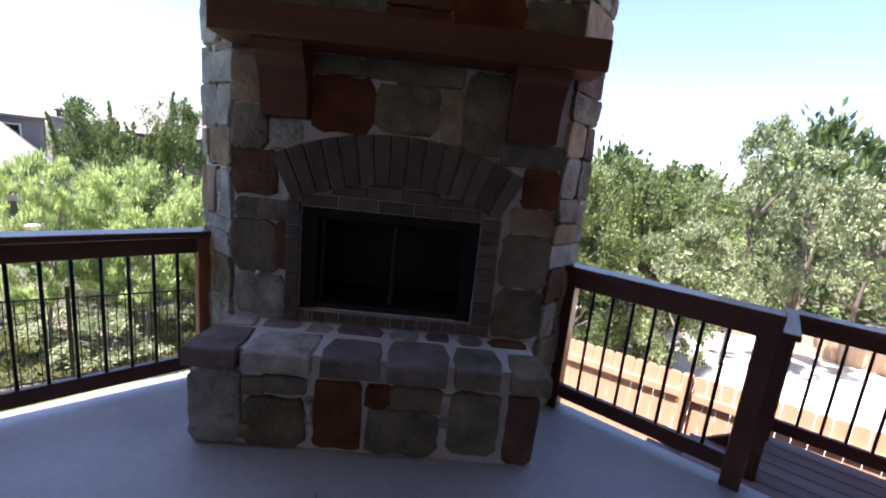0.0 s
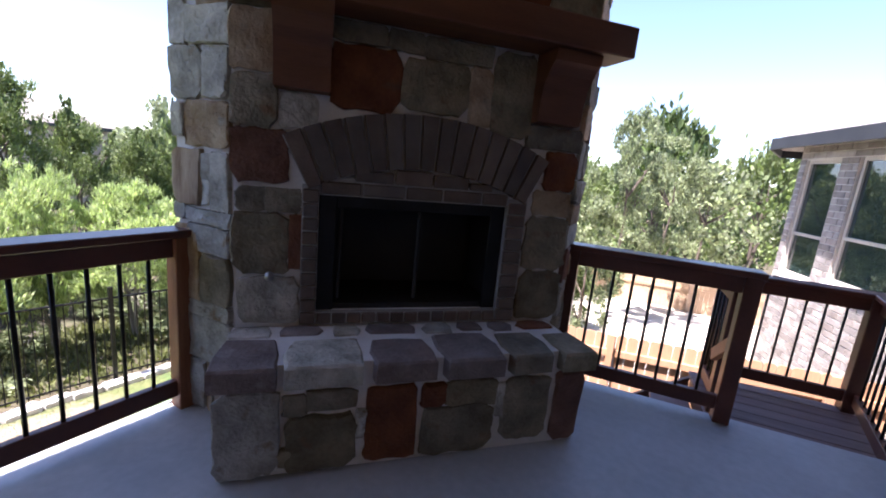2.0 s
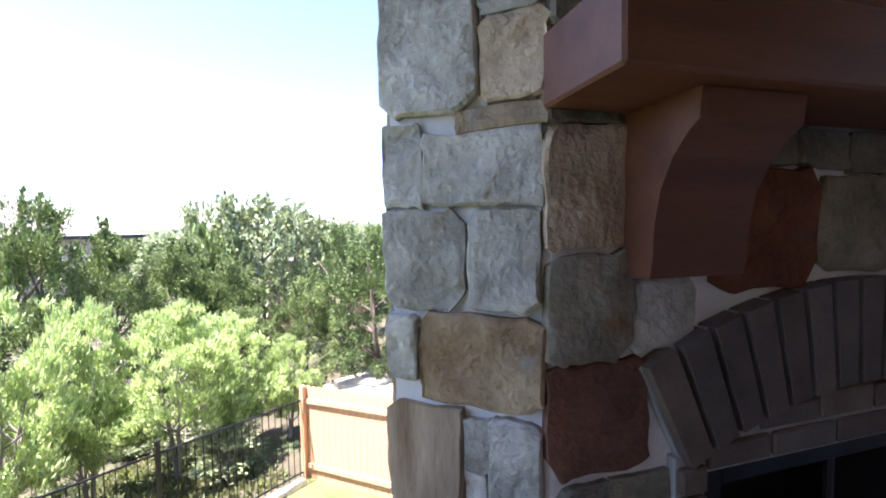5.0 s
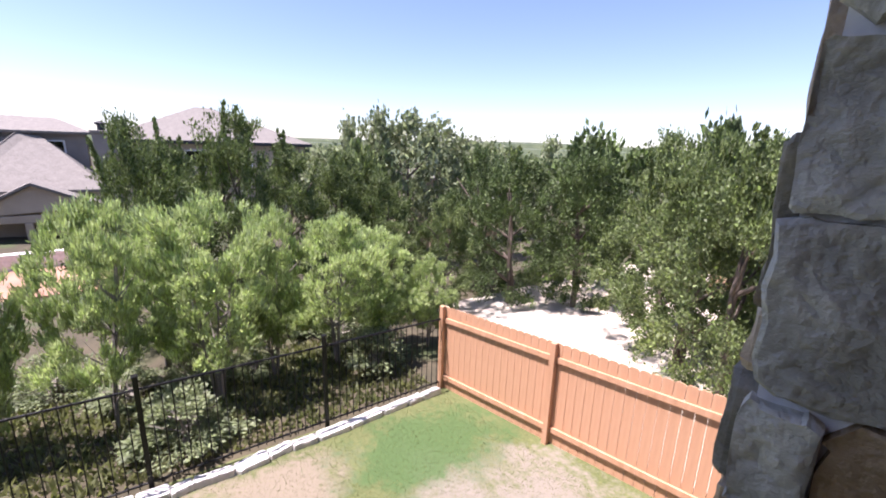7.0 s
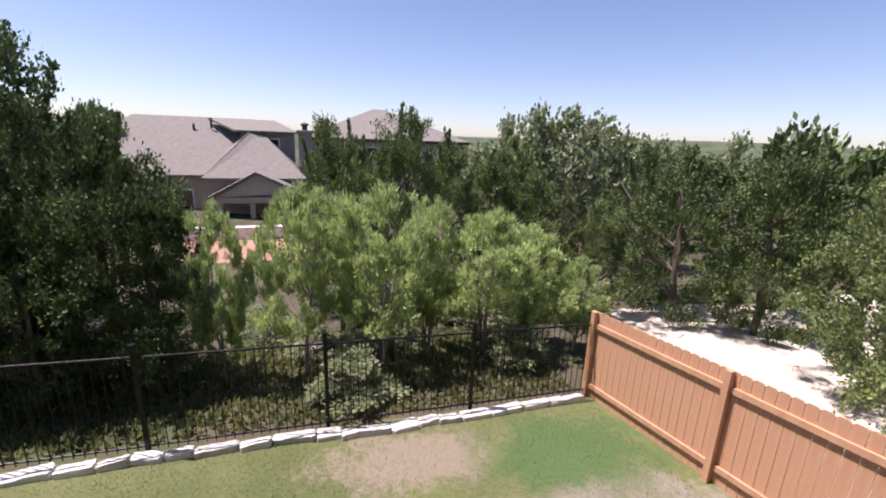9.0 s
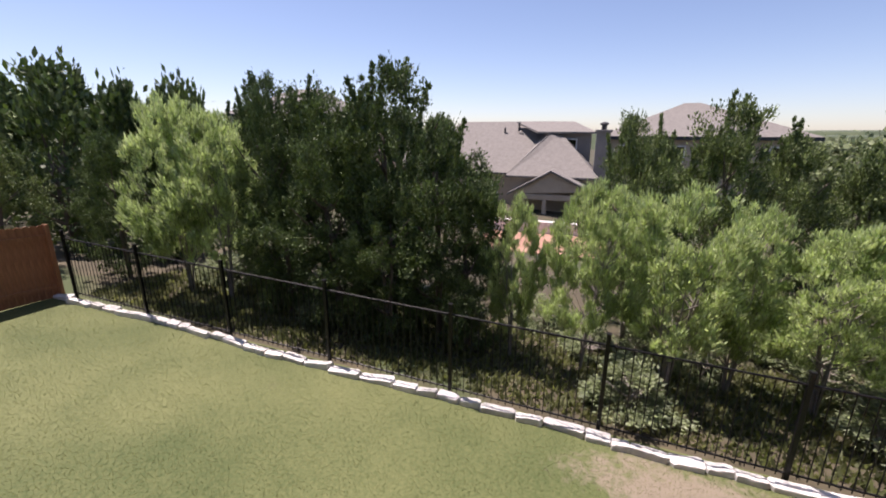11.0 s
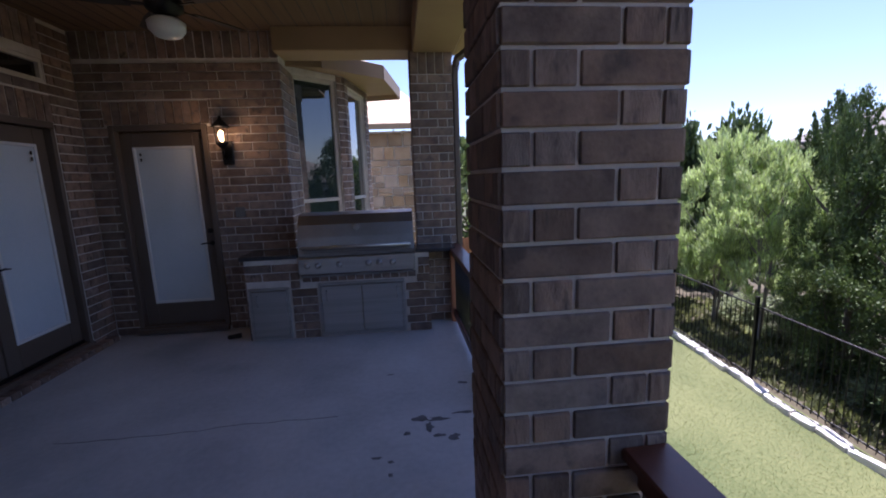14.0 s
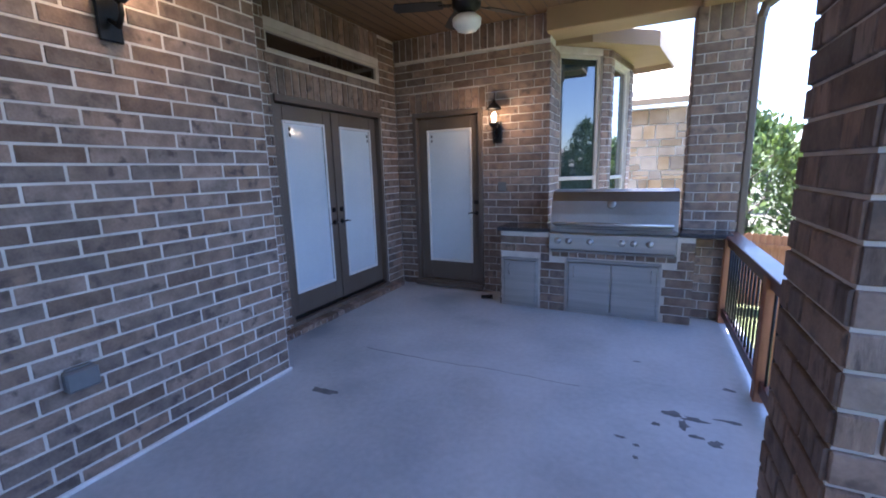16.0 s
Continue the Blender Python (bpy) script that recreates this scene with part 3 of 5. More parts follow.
structure("eave", Shape().box(-3.06, -2.622, -5.95, 3.5, 3.34, 3.38, 0.0).box(-3.1, -3.062, -5.95, 3.5, 3.30, 3.50, 0.004).box(-2.62, 1.7, 3.102, 3.5, 3.34, 3.38, 0.0), M_TANPAINT, "tan painted soffit and fascia of the patio roof", "eave")
structure("gutter", Shape().tube([(-3.16, -5.95, 3.46), (-3.16, 3.5, 3.46)], [0.065], 8), M_TRIM, "taupe metal gutter along the eave", "gutter")
structure("roof", Shape().add([(-3.18, -6.0, 3.54), (-3.18, 3.55, 3.54), (1.7, 3.55, 5.6), (1.7, -6.0, 5.6), (-3.1, -6.0, 3.51), (-3.1, 3.55, 3.51), (1.7, 3.55, 3.51), (1.7, -6.0, 3.51)], [(0, 1, 2, 3), (7, 6, 5, 4), (0, 4, 5, 1), (1, 5, 6, 2), (2, 6, 7, 3), (3, 7, 4, 0)]), M_SHINGLE, "grey-brown shingle patio roof", "roof")
structure("house_body", Shape().box(1.92, 9.0, -5.3, 2.74, -4.5, 5.0, 0.0), M_WINGBRICK, "brick body of the house", "wall")


# ---- doors ----
def leaf(owner, w, h, m, hinge, handle_side):
    d = part("door_leaf", Shape().box(0, 0.14, -0.022, 0.022, 0, h).box(w - 0.14, w, -0.022, 0.022, 0, h).box(0.14, w - 0.14, -0.022, 0.022, 0, 0.28).box(0.14, w - 0.14, -0.022, 0.022, h - 0.17, h), M_TRIM, owner, m=m)
    part("glazing_frame", Shape().box(0.125, 0.155, -0.032, 0.03, 0.265, h - 0.155).box(w - 0.155, w - 0.125, -0.032, 0.03, 0.265, h - 0.155).box(0.155, w - 0.155, -0.032, 0.03, 0.265, 0.295).box(0.155, w - 0.155, -0.032, 0.03, h - 0.185, h - 0.155), M_WHITE, d, "white glazing frame")
    part("blind", Shape().box(0.15, w - 0.15, -0.012, 0.004, 0.29, h - 0.18, 0.001), M_BLIND, d, "closed pale blue-white blind behind glass")
    for z in (h - 0.26, h - 0.32):
        part("blind_control", Shape().box(0.20 if handle_side else w - 0.22, 0.22 if handle_side else w - 0.20, -0.04, -0.03, z, z + 0.035, 0.003), M_BLACK, d, "dark blind slider")
    x = w - 0.065 if handle_side else 0.065
    s = -1 if handle_side else 1
    part("door_handle", Shape().lathe([(0.030, 0), (0.030, 0.012), (0.012, 0.016), (0.012, 0.05)], m=pose(x, -0.022, 0.98, 90)).tube([(x, -0.066, 0.98), (x + s * 0.05, -0.07, 0.985), (x + s * 0.11, -0.066, 0.975)], [0.011, 0.010, 0.007]), M_BLACK, d, "black lever handle", smooth=True)
    part("deadbolt", Shape().lathe([(0.032, 0), (0.030, 0.02), (0.01, 0.024)], m=pose(x, -0.022, 1.13, 90)), M_BLACK, d, "black round deadbolt", smooth=True)


# the double door stands in the wall on x; local x runs along -y, its face looks to -x
ROTD = pose(FX + 0.10, -3.09, 0.085, 0, 0, -90)
door_1 = structure("door_1", Shape().box(0, 0.05, -0.09, 0.06, 0, 2.36).box(1.81, 1.86, -0.09, 0.06, 0, 2.36).box(0.05, 1.81, -0.09, 0.06, 2.31, 2.36).box(0, 1.86, -0.10, 0.06, -0.03, 0.02).box(0.03, 1.83, -0.12, -0.09, 2.30, 2.366), M_TRIM, "taupe double patio door with closed white blinds", "door")
door_1.matrix_basis = ROTD
leaf(door_1, 0.875, 2.27, pose(0.052, 0, 0.025), 0, True)
leaf(door_1, 0.875, 2.27, pose(0.932, 0, 0.025), 0, False)
part("astragal", Shape().box(0.91, 0.95, -0.04, -0.02, 0.03, 2.29), M_TRIM, door_1)
part("sweep", Shape().box(0.06, 1.80, -0.045, -0.022, 0.02, 0.06), M_BLACK, door_1)
door_2 = structure("door_2", Shape().box(0, 0.06, -0.10, 0.06, 0, 2.385).box(0.99, 1.05, -0.10, 0.06, 0, 2.385).box(0.06, 0.99, -0.10, 0.06, 2.32, 2.385).box(0, 1.05, -0.10, 0.06, -0.03, 0.02), M_TRIM, "taupe single patio door with a closed white blind", "door")
door_2.matrix_basis = pose(1.29, DY - 0.08, 0.075, 0, 0, 180)
leaf(door_2, 0.93, 2.28, pose(0.06, 0, 0.025), 0, True)
part("threshold", Shape().box(0.0, 1.05, -0.16, -0.10, -0.06, 0.0), M_TRIM, door_2)
window_1 = structure("window_1", Shape().box(0, 1.86, -0.05, 0.02, 0, 0.035).box(0, 1.86, -0.05, 0.02, 0.185, 0.22).box(0, 0.035, -0.05, 0.02, 0.035, 0.185).box(1.825, 1.86, -0.05, 0.02, 0.035, 0.185), M_ALMOND, "long narrow transom window over the double door", "window")
window_1.matrix_basis = pose(FX + 0.07, -3.09, 2.84, 0, 0, -90)
part("pane", Shape().box(0.036, 1.824, -0.012, 0.0, 0.036, 0.184, 0.0), M_DARKGLASS, window_1)

# doormat roll by the single door
tagged(part("rubber_doorstop", Shape().tube([(0.02, 0, 0.03), (0.16, 0.05, 0.028)], [0.03, 0.022], 10), M_BLACK, m=pose(-0.02, -5.0, 0.0)), "small black rubber roll beside the single door", "doorstop")


# ---- grill counter ----
CX0, CX1, CY = -2.22, -0.16, -4.835
counter = thing("grill_counter", "brown brick outdoor grill counter with access doors", "counter", pose(0, 0, 0))
body = part("body", Shape().box(CX0 + 0.008, CX1 - 0.008, -5.32, CY - 0.008, 0, 0.93, 0.0), M_MORTAR, counter)
brickwork(body, (CX1, CY, 0.0), (-1, 0, 0), (0, 1, 0), CX1 - CX0, 0.0, 0.93, holes=((0.03, 0.49, 0.0, 0.63), (0.78, 1.77, 0.0, 0.65), (0.60, 1.92, 0.72, 0.95)), soldiers=((0.62, 1.90, 0.65, 0.73),), keep=300)
brickwork(body, (CX1, -5.32, 0.0), (0, 1, 0), (1, 0, 0), 0.485, 0.0, 0.93, keep=60)
worktop = tagged(part("worktop", Shape().box(CX0 - 0.30, -2.06, -5.32, CY + 0.03, 0.932, 0.975, 0.006).box(-0.75, CX1 + 0.03, -5.32, CY + 0.03, 0.932, 0.975, 0.006).box(-2.06, -0.75, -5.32, -5.20, 0.932, 0.975, 0.006), M_GRANITE), "dark polished granite worktop either side of the grill", "worktop")


def access_door(x0, x1, z0, z1, leaves):
    a = part("access_door", Shape().box(x0, x1, CY - 0.02, CY + 0.012, z0, z0 + 0.03).box(x0, x1, CY - 0.02, CY + 0.012, z1 - 0.03, z1).box(x0, x0 + 0.03, CY - 0.02, CY + 0.012, z0 + 0.03, z1 - 0.03).box(x1 - 0.03, x1, CY - 0.02, CY + 0.012, z0 + 0.03, z1 - 0.03), M_STEEL, counter, "brushed steel access door frame")
    w = (x1 - x0 - 0.06) / leaves
    for i in range(leaves):
        a0 = x0 + 0.03 + i * w
        d = part("door_panel", Shape().box(a0 + 0.003, a0 + w - 0.003, CY - 0.015, CY + 0.022, z0 + 0.033, z1 - 0.033, 0.006), M_STEEL, a, "brushed steel door panel")
        hx = a0 + (0.06 if i == 0 and leaves == 2 else w - 0.06)
        part("handle", Shape().tube([(hx, CY + 0.022, z1 - 0.20), (hx, CY + 0.055, z1 - 0.19), (hx, CY + 0.055, z1 - 0.09), (hx, CY + 0.022, z1 - 0.08)], [0.008], 8), M_STEEL, a, smooth=True)


access_door(-0.63, -0.19, 0.015, 0.61, 1)
access_door(-1.92, -0.95, 0.015, 0.635, 2)

GX0, GX1 = -2.05, -0.76
grill = thing("gas_grill", "built-in stainless steel gas grill with closed hood", "grill", pose(0, 0, 0))
part("control_panel", Shape().box(GX0, GX1, CY - 0.30, CY + 0.055, 0.745, 0.935, 0.012), M_STEEL, grill)
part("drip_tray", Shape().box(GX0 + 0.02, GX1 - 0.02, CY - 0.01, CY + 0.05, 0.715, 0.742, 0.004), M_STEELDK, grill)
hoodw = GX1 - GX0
# the hood's reflection of the dim patio is painted in by the darker steel
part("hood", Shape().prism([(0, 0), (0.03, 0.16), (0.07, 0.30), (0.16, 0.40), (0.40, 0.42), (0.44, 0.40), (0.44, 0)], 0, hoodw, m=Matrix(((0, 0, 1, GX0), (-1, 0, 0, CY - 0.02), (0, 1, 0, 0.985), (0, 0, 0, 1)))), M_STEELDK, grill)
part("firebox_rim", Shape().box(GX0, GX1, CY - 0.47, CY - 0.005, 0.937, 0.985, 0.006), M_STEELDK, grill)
bar = part("hood_handle", Shape().tube([(GX0 + 0.04, CY + 0.045, 1.045), (GX1 - 0.04, CY + 0.045, 1.045)], [0.016], 10), M_STEEL, grill, "long steel hood handle", smooth=True)
for x in (GX0 + 0.10, (GX0 + GX1) / 2, GX1 - 0.10):
    part("handle_bracket", Shape().box(x - 0.012, x + 0.012, CY - 0.03, CY + 0.045, 1.03, 1.055, 0.003), M_STEEL, grill)
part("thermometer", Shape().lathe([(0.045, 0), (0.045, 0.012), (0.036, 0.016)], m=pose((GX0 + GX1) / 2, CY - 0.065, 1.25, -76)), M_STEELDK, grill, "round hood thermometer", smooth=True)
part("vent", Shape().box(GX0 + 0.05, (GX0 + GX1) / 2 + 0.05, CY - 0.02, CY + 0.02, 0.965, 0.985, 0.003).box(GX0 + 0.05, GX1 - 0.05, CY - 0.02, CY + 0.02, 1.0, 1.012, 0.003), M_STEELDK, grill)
knob = Shape().lathe([(0.036, 0), (0.036, 0.006), (0.026, 0.010), (0.024, 0.038), (0.020, 0.042)]).box(-0.005, 0.005, -0.024, 0.024, 0.036, 0.05, 0.002).mesh("knob", True)
for x in (-0.86, -0.98, -1.21, -1.53, -1.65, -1.80):
    part("knob", knob, M_STEEL, grill, "round steel control knob", m=pose(x, CY + 0.055, 0.85, -90))


# ---- lamps, fan, boxes ----
def lantern(m):
    lamp = thing("wall_lantern", "dark bronze wall lantern with a lit clear glass shade", "wall lamp", m @ Matrix.Scale(1.1, 4), group="patio lanterns")
    part("back_plate", Shape().box(-0.055, 0.055, -0.02, 0.0, -0.26, -0.02, 0.008), M_BLACK, lamp)
    part("arm", Shape().tube([(0, -0.02, -0.16), (0, -0.09, -0.20), (0, -0.13, -0.15), (0, -0.13, -0.08)], [0.012, 0.014, 0.012], 8), M_BLACK, lamp, smooth=True)
    part("cup", Shape().lathe([(0.02, -0.10), (0.05, -0.07), (0.06, -0.05), (0.062, -0.04)], (0, -0.13, 0), 12), M_BLACK, lamp, smooth=True)
    part("bulb", Shape().lathe([(0.012, -0.035), (0.026, 0.0), (0.03, 0.03), (0.022, 0.06), (0.006, 0.075)], (0, -0.13, 0), 12), M_BULB, lamp, "warm glowing bulb", smooth=True)
    for i in range(4):
        a = math.pi / 4 + i * math.pi / 2
        part("cage_bar", Shape().tube([(0.058 * math.cos(a), -0.13 + 0.058 * math.sin(a), -0.045), (0.066 * math.cos(a), -0.13 + 0.066 * math.sin(a), 0.11)], [0.005], 6), M_BLACK, lamp)
    part("cap", Shape().lathe([(0.085, 0.105), (0.08, 0.12), (0.045, 0.165), (0.018, 0.185), (0.014, 0.21), (0.004, 0.22)], (0, -0.13, 0), 14), M_BLACK, lamp, smooth=True)
    bulb = new("lantern_light", bpy.data.lights.new("lantern_light", "POINT"))
    bulb.data.energy, bulb.data.color, bulb.data.shadow_soft_size = 1.2, (1.0, 0.66, 0.34), 0.05
    bulb.matrix_world = m @ pose(0, -0.30, 0.05)
    return lamp


lantern(pose(0.03, DY + 0.012, 2.28, 0, 0, 180))
lantern(pose(0.946, -1.45, 2.70, 0, 0, -90))

outlet = thing("outlet_box", "grey weatherproof outlet box on the brick wall", "outlet box", pose(0.945, -1.02, 0.625, 0, 0, -90))
part("cover", Shape().box(-0.075, 0.075, -0.06, 0.0, -0.055, 0.055, 0.008), M_OUTLET, outlet)
part("hinge", Shape().box(-0.06, 0.06, -0.025, -0.002, 0.055, 0.068, 0.003), M_OUTLET, outlet)
tagged(part("switch_plate", Shape().box(-0.055, 0.055, -0.012, 0.0, -0.06, 0.06, 0.004).box(-0.012, 0.012, -0.018, -0.012, -0.03, 0.03, 0.002), M_OUTLET, m=pose(-0.03, DY + 0.013, 1.44, 0, 0, 180)), "grey switch plate on the brick wall", "switch")

fan = thing("ceiling_fan", "dark bronze ceiling fan with a white frosted globe", "ceiling fan", pose(-0.18, -3.85, CEIL))
part("canopy", Shape().lathe([(0.07, 0.0), (0.065, -0.05), (0.02, -0.07)], sides=18), M_BLACK, fan, smooth=True)
part("downrod", Shape().tube([(0, 0, -0.06), (0, 0, -0.22)], [0.014], 10), M_BLACK, fan, smooth=True)
part("motor", Shape().lathe([(0.03, -0.20), (0.11, -0.22), (0.135, -0.27), (0.13, -0.33), (0.08, -0.37), (0.06, -0.40)], sides=22), M_BLACK, fan, smooth=True)
part("globe", Shape().lathe([(0.10, -0.40), (0.135, -0.43), (0.13, -0.48), (0.09, -0.525), (0.03, -0.545)], sides=22), M_GLOBE, fan, "white frosted glass globe", smooth=True)
for i in range(5):
    blade = part("blade", Shape().prism([(0.22, -0.055), (0.40, -0.07), (0.66, -0.065), (0.68, 0.0), (0.66, 0.065), (0.40, 0.07), (0.22, 0.055)], -0.004, 0.004), M_FIREBOX, fan, "dark fan blade", m=pose(0, 0, -0.30, 0, 0, 20 + 72 * i) @ pose(0, 0, 0, 12))
    part("blade_iron", Shape().box(0.10, 0.26, -0.02, 0.02, -0.012, -0.004, 0.003), M_BLACK, blade)
for x, y in ((-1.25, -3.05), (-0.5, -1.2), (-1.25, 0.9)):
    can = thing("recessed_light", "round recessed ceiling light with pale trim", "ceiling light", pose(x, y, CEIL), group="recessed patio lights")
    part("trim_ring", Shape().lathe([(0.095, 0), (0.095, -0.006), (0.07, -0.008), (0.068, 0.0)], sides=22), M_WHITE, can, smooth=True)
    part("lens", Shape().lathe([(0.066, -0.001), (0.064, -0.003), (0.01, -0.0035)], sides=18), M_CAN, can)


# ---- corner fireplace ----
FIRE = pose(-2.152, 1.386, 0, 0, 0, 40.14)
FW, FTOP = 1.80, 3.45
fire = thing("fireplace", "corner stone fireplace with a brick arch and timber mantel", "fireplace", CORNER @ FIRE)
R2 = FIRE.inverted()


def flat(x, y):
    p = R2 @ Vector((x, y, 0))
    return (p.x, p.y)


RX, RY = FW * math.cos(radians(40.14)) - 2.152, FW * math.sin(radians(40.14)) + 1.386
BX0, BX1, BZ0, BZ1 = 0.385, 1.385, 0.60, 1.195
outline_l = [(0.012, 0.014), (BX0, 0.014), (BX0, 0.5), flat(-2.53, 2.2), flat(-2.53, 1.40)]
outline_r = [(BX1, 0.014), (FW - 0.012, 0.014), flat(RX - 0.012, 2.92), flat(-2.53, 2.92), flat(-2.53, 2.25), (BX0, 0.52), (BX1, 0.52)]
chimney = part("chimney_body", Shape().prism(outline_l, 0, FTOP).prism(outline_r, 0, FTOP).prism([(BX0, 0.014), (BX1, 0.014), (BX1, 0.519), (BX0, 0.519)], BZ1, FTOP).prism([(BX0, 0.014), (BX1, 0.014), (BX1, 0.519), (BX0, 0.519)], 0, BZ0), M_STONEMORTAR, fire, "pale grey mortar between the stones")
FACE = pose(0, 0.010, 0)
left_rows = [(0.0, 0.17, 1.985, 2.09, S_OLIVE), (-0.005, 0.178, 1.725, 1.965, S_TAN), (0.0, 0.185, 1.485, 1.705, S_OLIVE), (0.0, 0.235, 1.235, 1.470, S_RED), (0.02, 0.13, 1.105, 1.205, S_OLIVE), (0.15, 0.295, 1.105, 1.205, S_OLIVE), (0.0, 0.24, 0.80, 1.085, S_OLIVE), (0.255, 0.30, 0.83, 1.08, S_RED), (0.02, 0.30, 0.545, 0.775, S_GREY), (0.20, 0.36, 1.50, 1.645, S_GREY)]
mid_rows = [(0.42, 0.74, 1.615, 1.895, S_RED), (0.42, 0.66, 1.91, 1.985, S_OLIVE), (0.68, 0.84, 1.91, 1.985, S_OLIVE), (0.76, 1.09, 1.635, 1.885, S_OLIVE), (1.11, 1.215, 1.595, 1.88, S_TAN), (0.86, 1.20, 1.90, 1.985, S_OLIVE), (1.235, 1.46, 1.57, 1.985, S_OLIVE)]
right_rows = [(1.46, 1.79, 1.535, 1.64, S_OLIVE), (1.60, 1.79, 1.31, 1.515, S_RED), (1.55, 1.78, 1.165, 1.29, S_TAN), (1.525, 1.79, 0.845, 1.145, S_OLIVE), (1.52, 1.79, 0.545, 0.825, S_OLIVE)]
for k, rows in enumerate((left_rows, mid_rows, right_rows)):
    stones(chimney, FACE, rows, 0.022, 40 + k)
rng = random.Random(8)
stones(chimney, FACE, rubble(0.0, FW, 2.16, FTOP, 0.30, (S_OLIVE, S_OLIVE, S_TAN, S_RED, S_GREY), rng), 0.022, 51)
# side that looks along the yard rail, and its far corner
SIDE = R2 @ pose(-2.545, 1.396, 0)
side_rows = [(0.20, 0.385, 1.985, 2.015, S_TAN), (0.01, 0.10, 1.83, 2.00, S_GREY), (0.115, 0.375, 1.825, 1.97, S_GREY), (0.005, 0.20, 1.585, 1.805, S_GREY), (0.225, 0.365, 1.595, 1.795, S_GREY), (0.01, 0.075, 1.42, 1.555, S_GREY), (0.10, 0.375, 1.375, 1.565, S_TAN), (0.005, 0.19, 1.10, 1.345, S_BAND), (0.21, 0.255, 1.23, 1.33, S_GREY), (0.21, 0.245, 1.11, 1.21, S_GREY), (0.265, 0.365, 1.085, 1.345, S_GREY), (0.01, 0.08, 1.02, 1.085, S_GREY), (0.10, 0.375, 1.015, 1.065, S_GREY), (0.10, 0.37, 0.87, 0.995, S_GREY)]
stones(chimney, SIDE, side_rows, 0.022, 60)
low_rows = [(0.01, 0.16, 0.62, 0.98, S_TAN), (0.175, 0.37, 0.615, 0.85, S_OLIVE), (0.02, 0.37, 0.545, 0.60, S_GREY), (0.02, 0.37, 0.30, 0.53, S_GREY), (0.02, 0.20, 0.02, 0.28, S_GREY), (0.215, 0.37, 0.02, 0.28, S_TAN)]
stones(chimney, SIDE, low_rows, 0.022, 61)
stones(chimney, SIDE, [(0.01, 0.24, 2.03, 2.31, S_GREY), (0.255, 0.385, 2.04, 2.20, S_TAN), (0.255, 0.385, 2.215, 2.33, S_GREY)], 0.022, 62)
stones(chimney, SIDE, rubble(0.0, 0.385, 2.34, FTOP, 0.2, (S_GREY, S_GREY, S_TAN), rng), 0.022, 63)
BACK = R2 @ pose(-2.533, 2.92, 0, 0, 0, -90)
stones(chimney, BACK, rubble(0.0, 1.51, 0.0, FTOP, 0.27, (S_GREY, S_GREY, S_TAN, S_BAND, S_OLIVE), rng), 0.032, 64)
RSIDE = R2 @ pose(RX - 0.010, RY, 0, 0, 0, 90)
stones(chimney, RSIDE, rubble(0.0, 2.92 - RY, 0.0, FTOP, 0.24, (S_OLIVE, S_TAN, S_GREY, S_RED), rng), 0.032, 65)

# brick round the fire opening
# surround and arch bed use the mortar darkened for the shaded front
ring = part("brick_surround", Shape().box(BX0 - 0.08, BX0, -0.012, 0.10, 0.53, 1.24, 0.0).box(BX1, BX1 + 0.115, -0.012, 0.10, 0.53, 1.24, 0.0).box(BX0, BX1, -0.012, 0.10, 1.195, 1.285, 0.0).box(BX0, BX1, -0.012, 0.10, 0.53, 0.598, 0.0), M_ARCHMORTAR, fire, "grey mortar of the brick surround")
arch_m = part("arch_bed", Shape().prism([(0.905 + 1.285 * math.sin(a), 0.07 + 1.285 * math.cos(a)) for a in [radians(-26.6 + 53.2 * i / 18) for i in range(19)]] + [(0.905 + 1.55 * math.sin(a), 0.07 + 1.55 * math.cos(a)) for a in [radians(26.6 - 53.2 * i / 18) for i in range(19)]], -0.03, 0.008, m=pose(0, 0, 0, 90)), M_ARCHMORTAR, fire, "grey mortar of the arch")
VO = Shape().add([(-0.0315, -0.026, -0.133), (0.0315, -0.026, -0.133), (0.0385, -0.026, 0.133), (-0.0385, -0.026, 0.133), (-0.036, 0.03, -0.136), (0.036, 0.03, -0.136), (0.043, 0.03, 0.136), (-0.043, 0.03, 0.136)], [(0, 1, 2, 3), (7, 6, 5, 4), (0, 4, 5, 1), (1, 5, 6, 2), (2, 6, 7, 3), (3, 7, 4, 0)]).mesh("voussoir")
VO.materials.append(M_FIREBRICK)
for i in range(15):
    a = -24.9 + 49.8 * i / 14
    r = 1.418
    part("arch_brick", VO, M_FIREBRICK, arch_m, m=pose(0.905 + r * math.sin(radians(a)), -0.006, 0.07 + r * math.cos(radians(a)), 0, a, 0))


def small_brick(x0, x1, z0, z1, y=-0.03):
    part("brick", Shape().box(x0, x1, y, 0.09, z0, z1, 0.005), M_FIREBRICK, ring)


for i in range(10):
    z = 0.538 + i * 0.069
    small_brick(BX0 - 0.076, BX0 - 0.004, z, z + 0.060)
    small_brick(BX1 + 0.004, BX1 + 0.108, z, z + 0.060)
for i in range(13):
    x = BX0 + 0.006 + i * 0.0765
    small_brick(x, x + 0.068, 0.536, 0.592, -0.02)
x = BX0
for w in (0.2, 0.22, 0.2, 0.22, 0.155):
    small_brick(x + 0.005, x + w - 0.005, 1.202, 1.262, -0.022)
    x += w
for x0, x1, z1 in ((0.55, 0.74, 1.325), (0.75, 0.94, 1.345), (0.95, 1.14, 1.335), (1.15, 1.28, 1.31)):
    small_brick(x0, x1, 1.272, z1, -0.02)

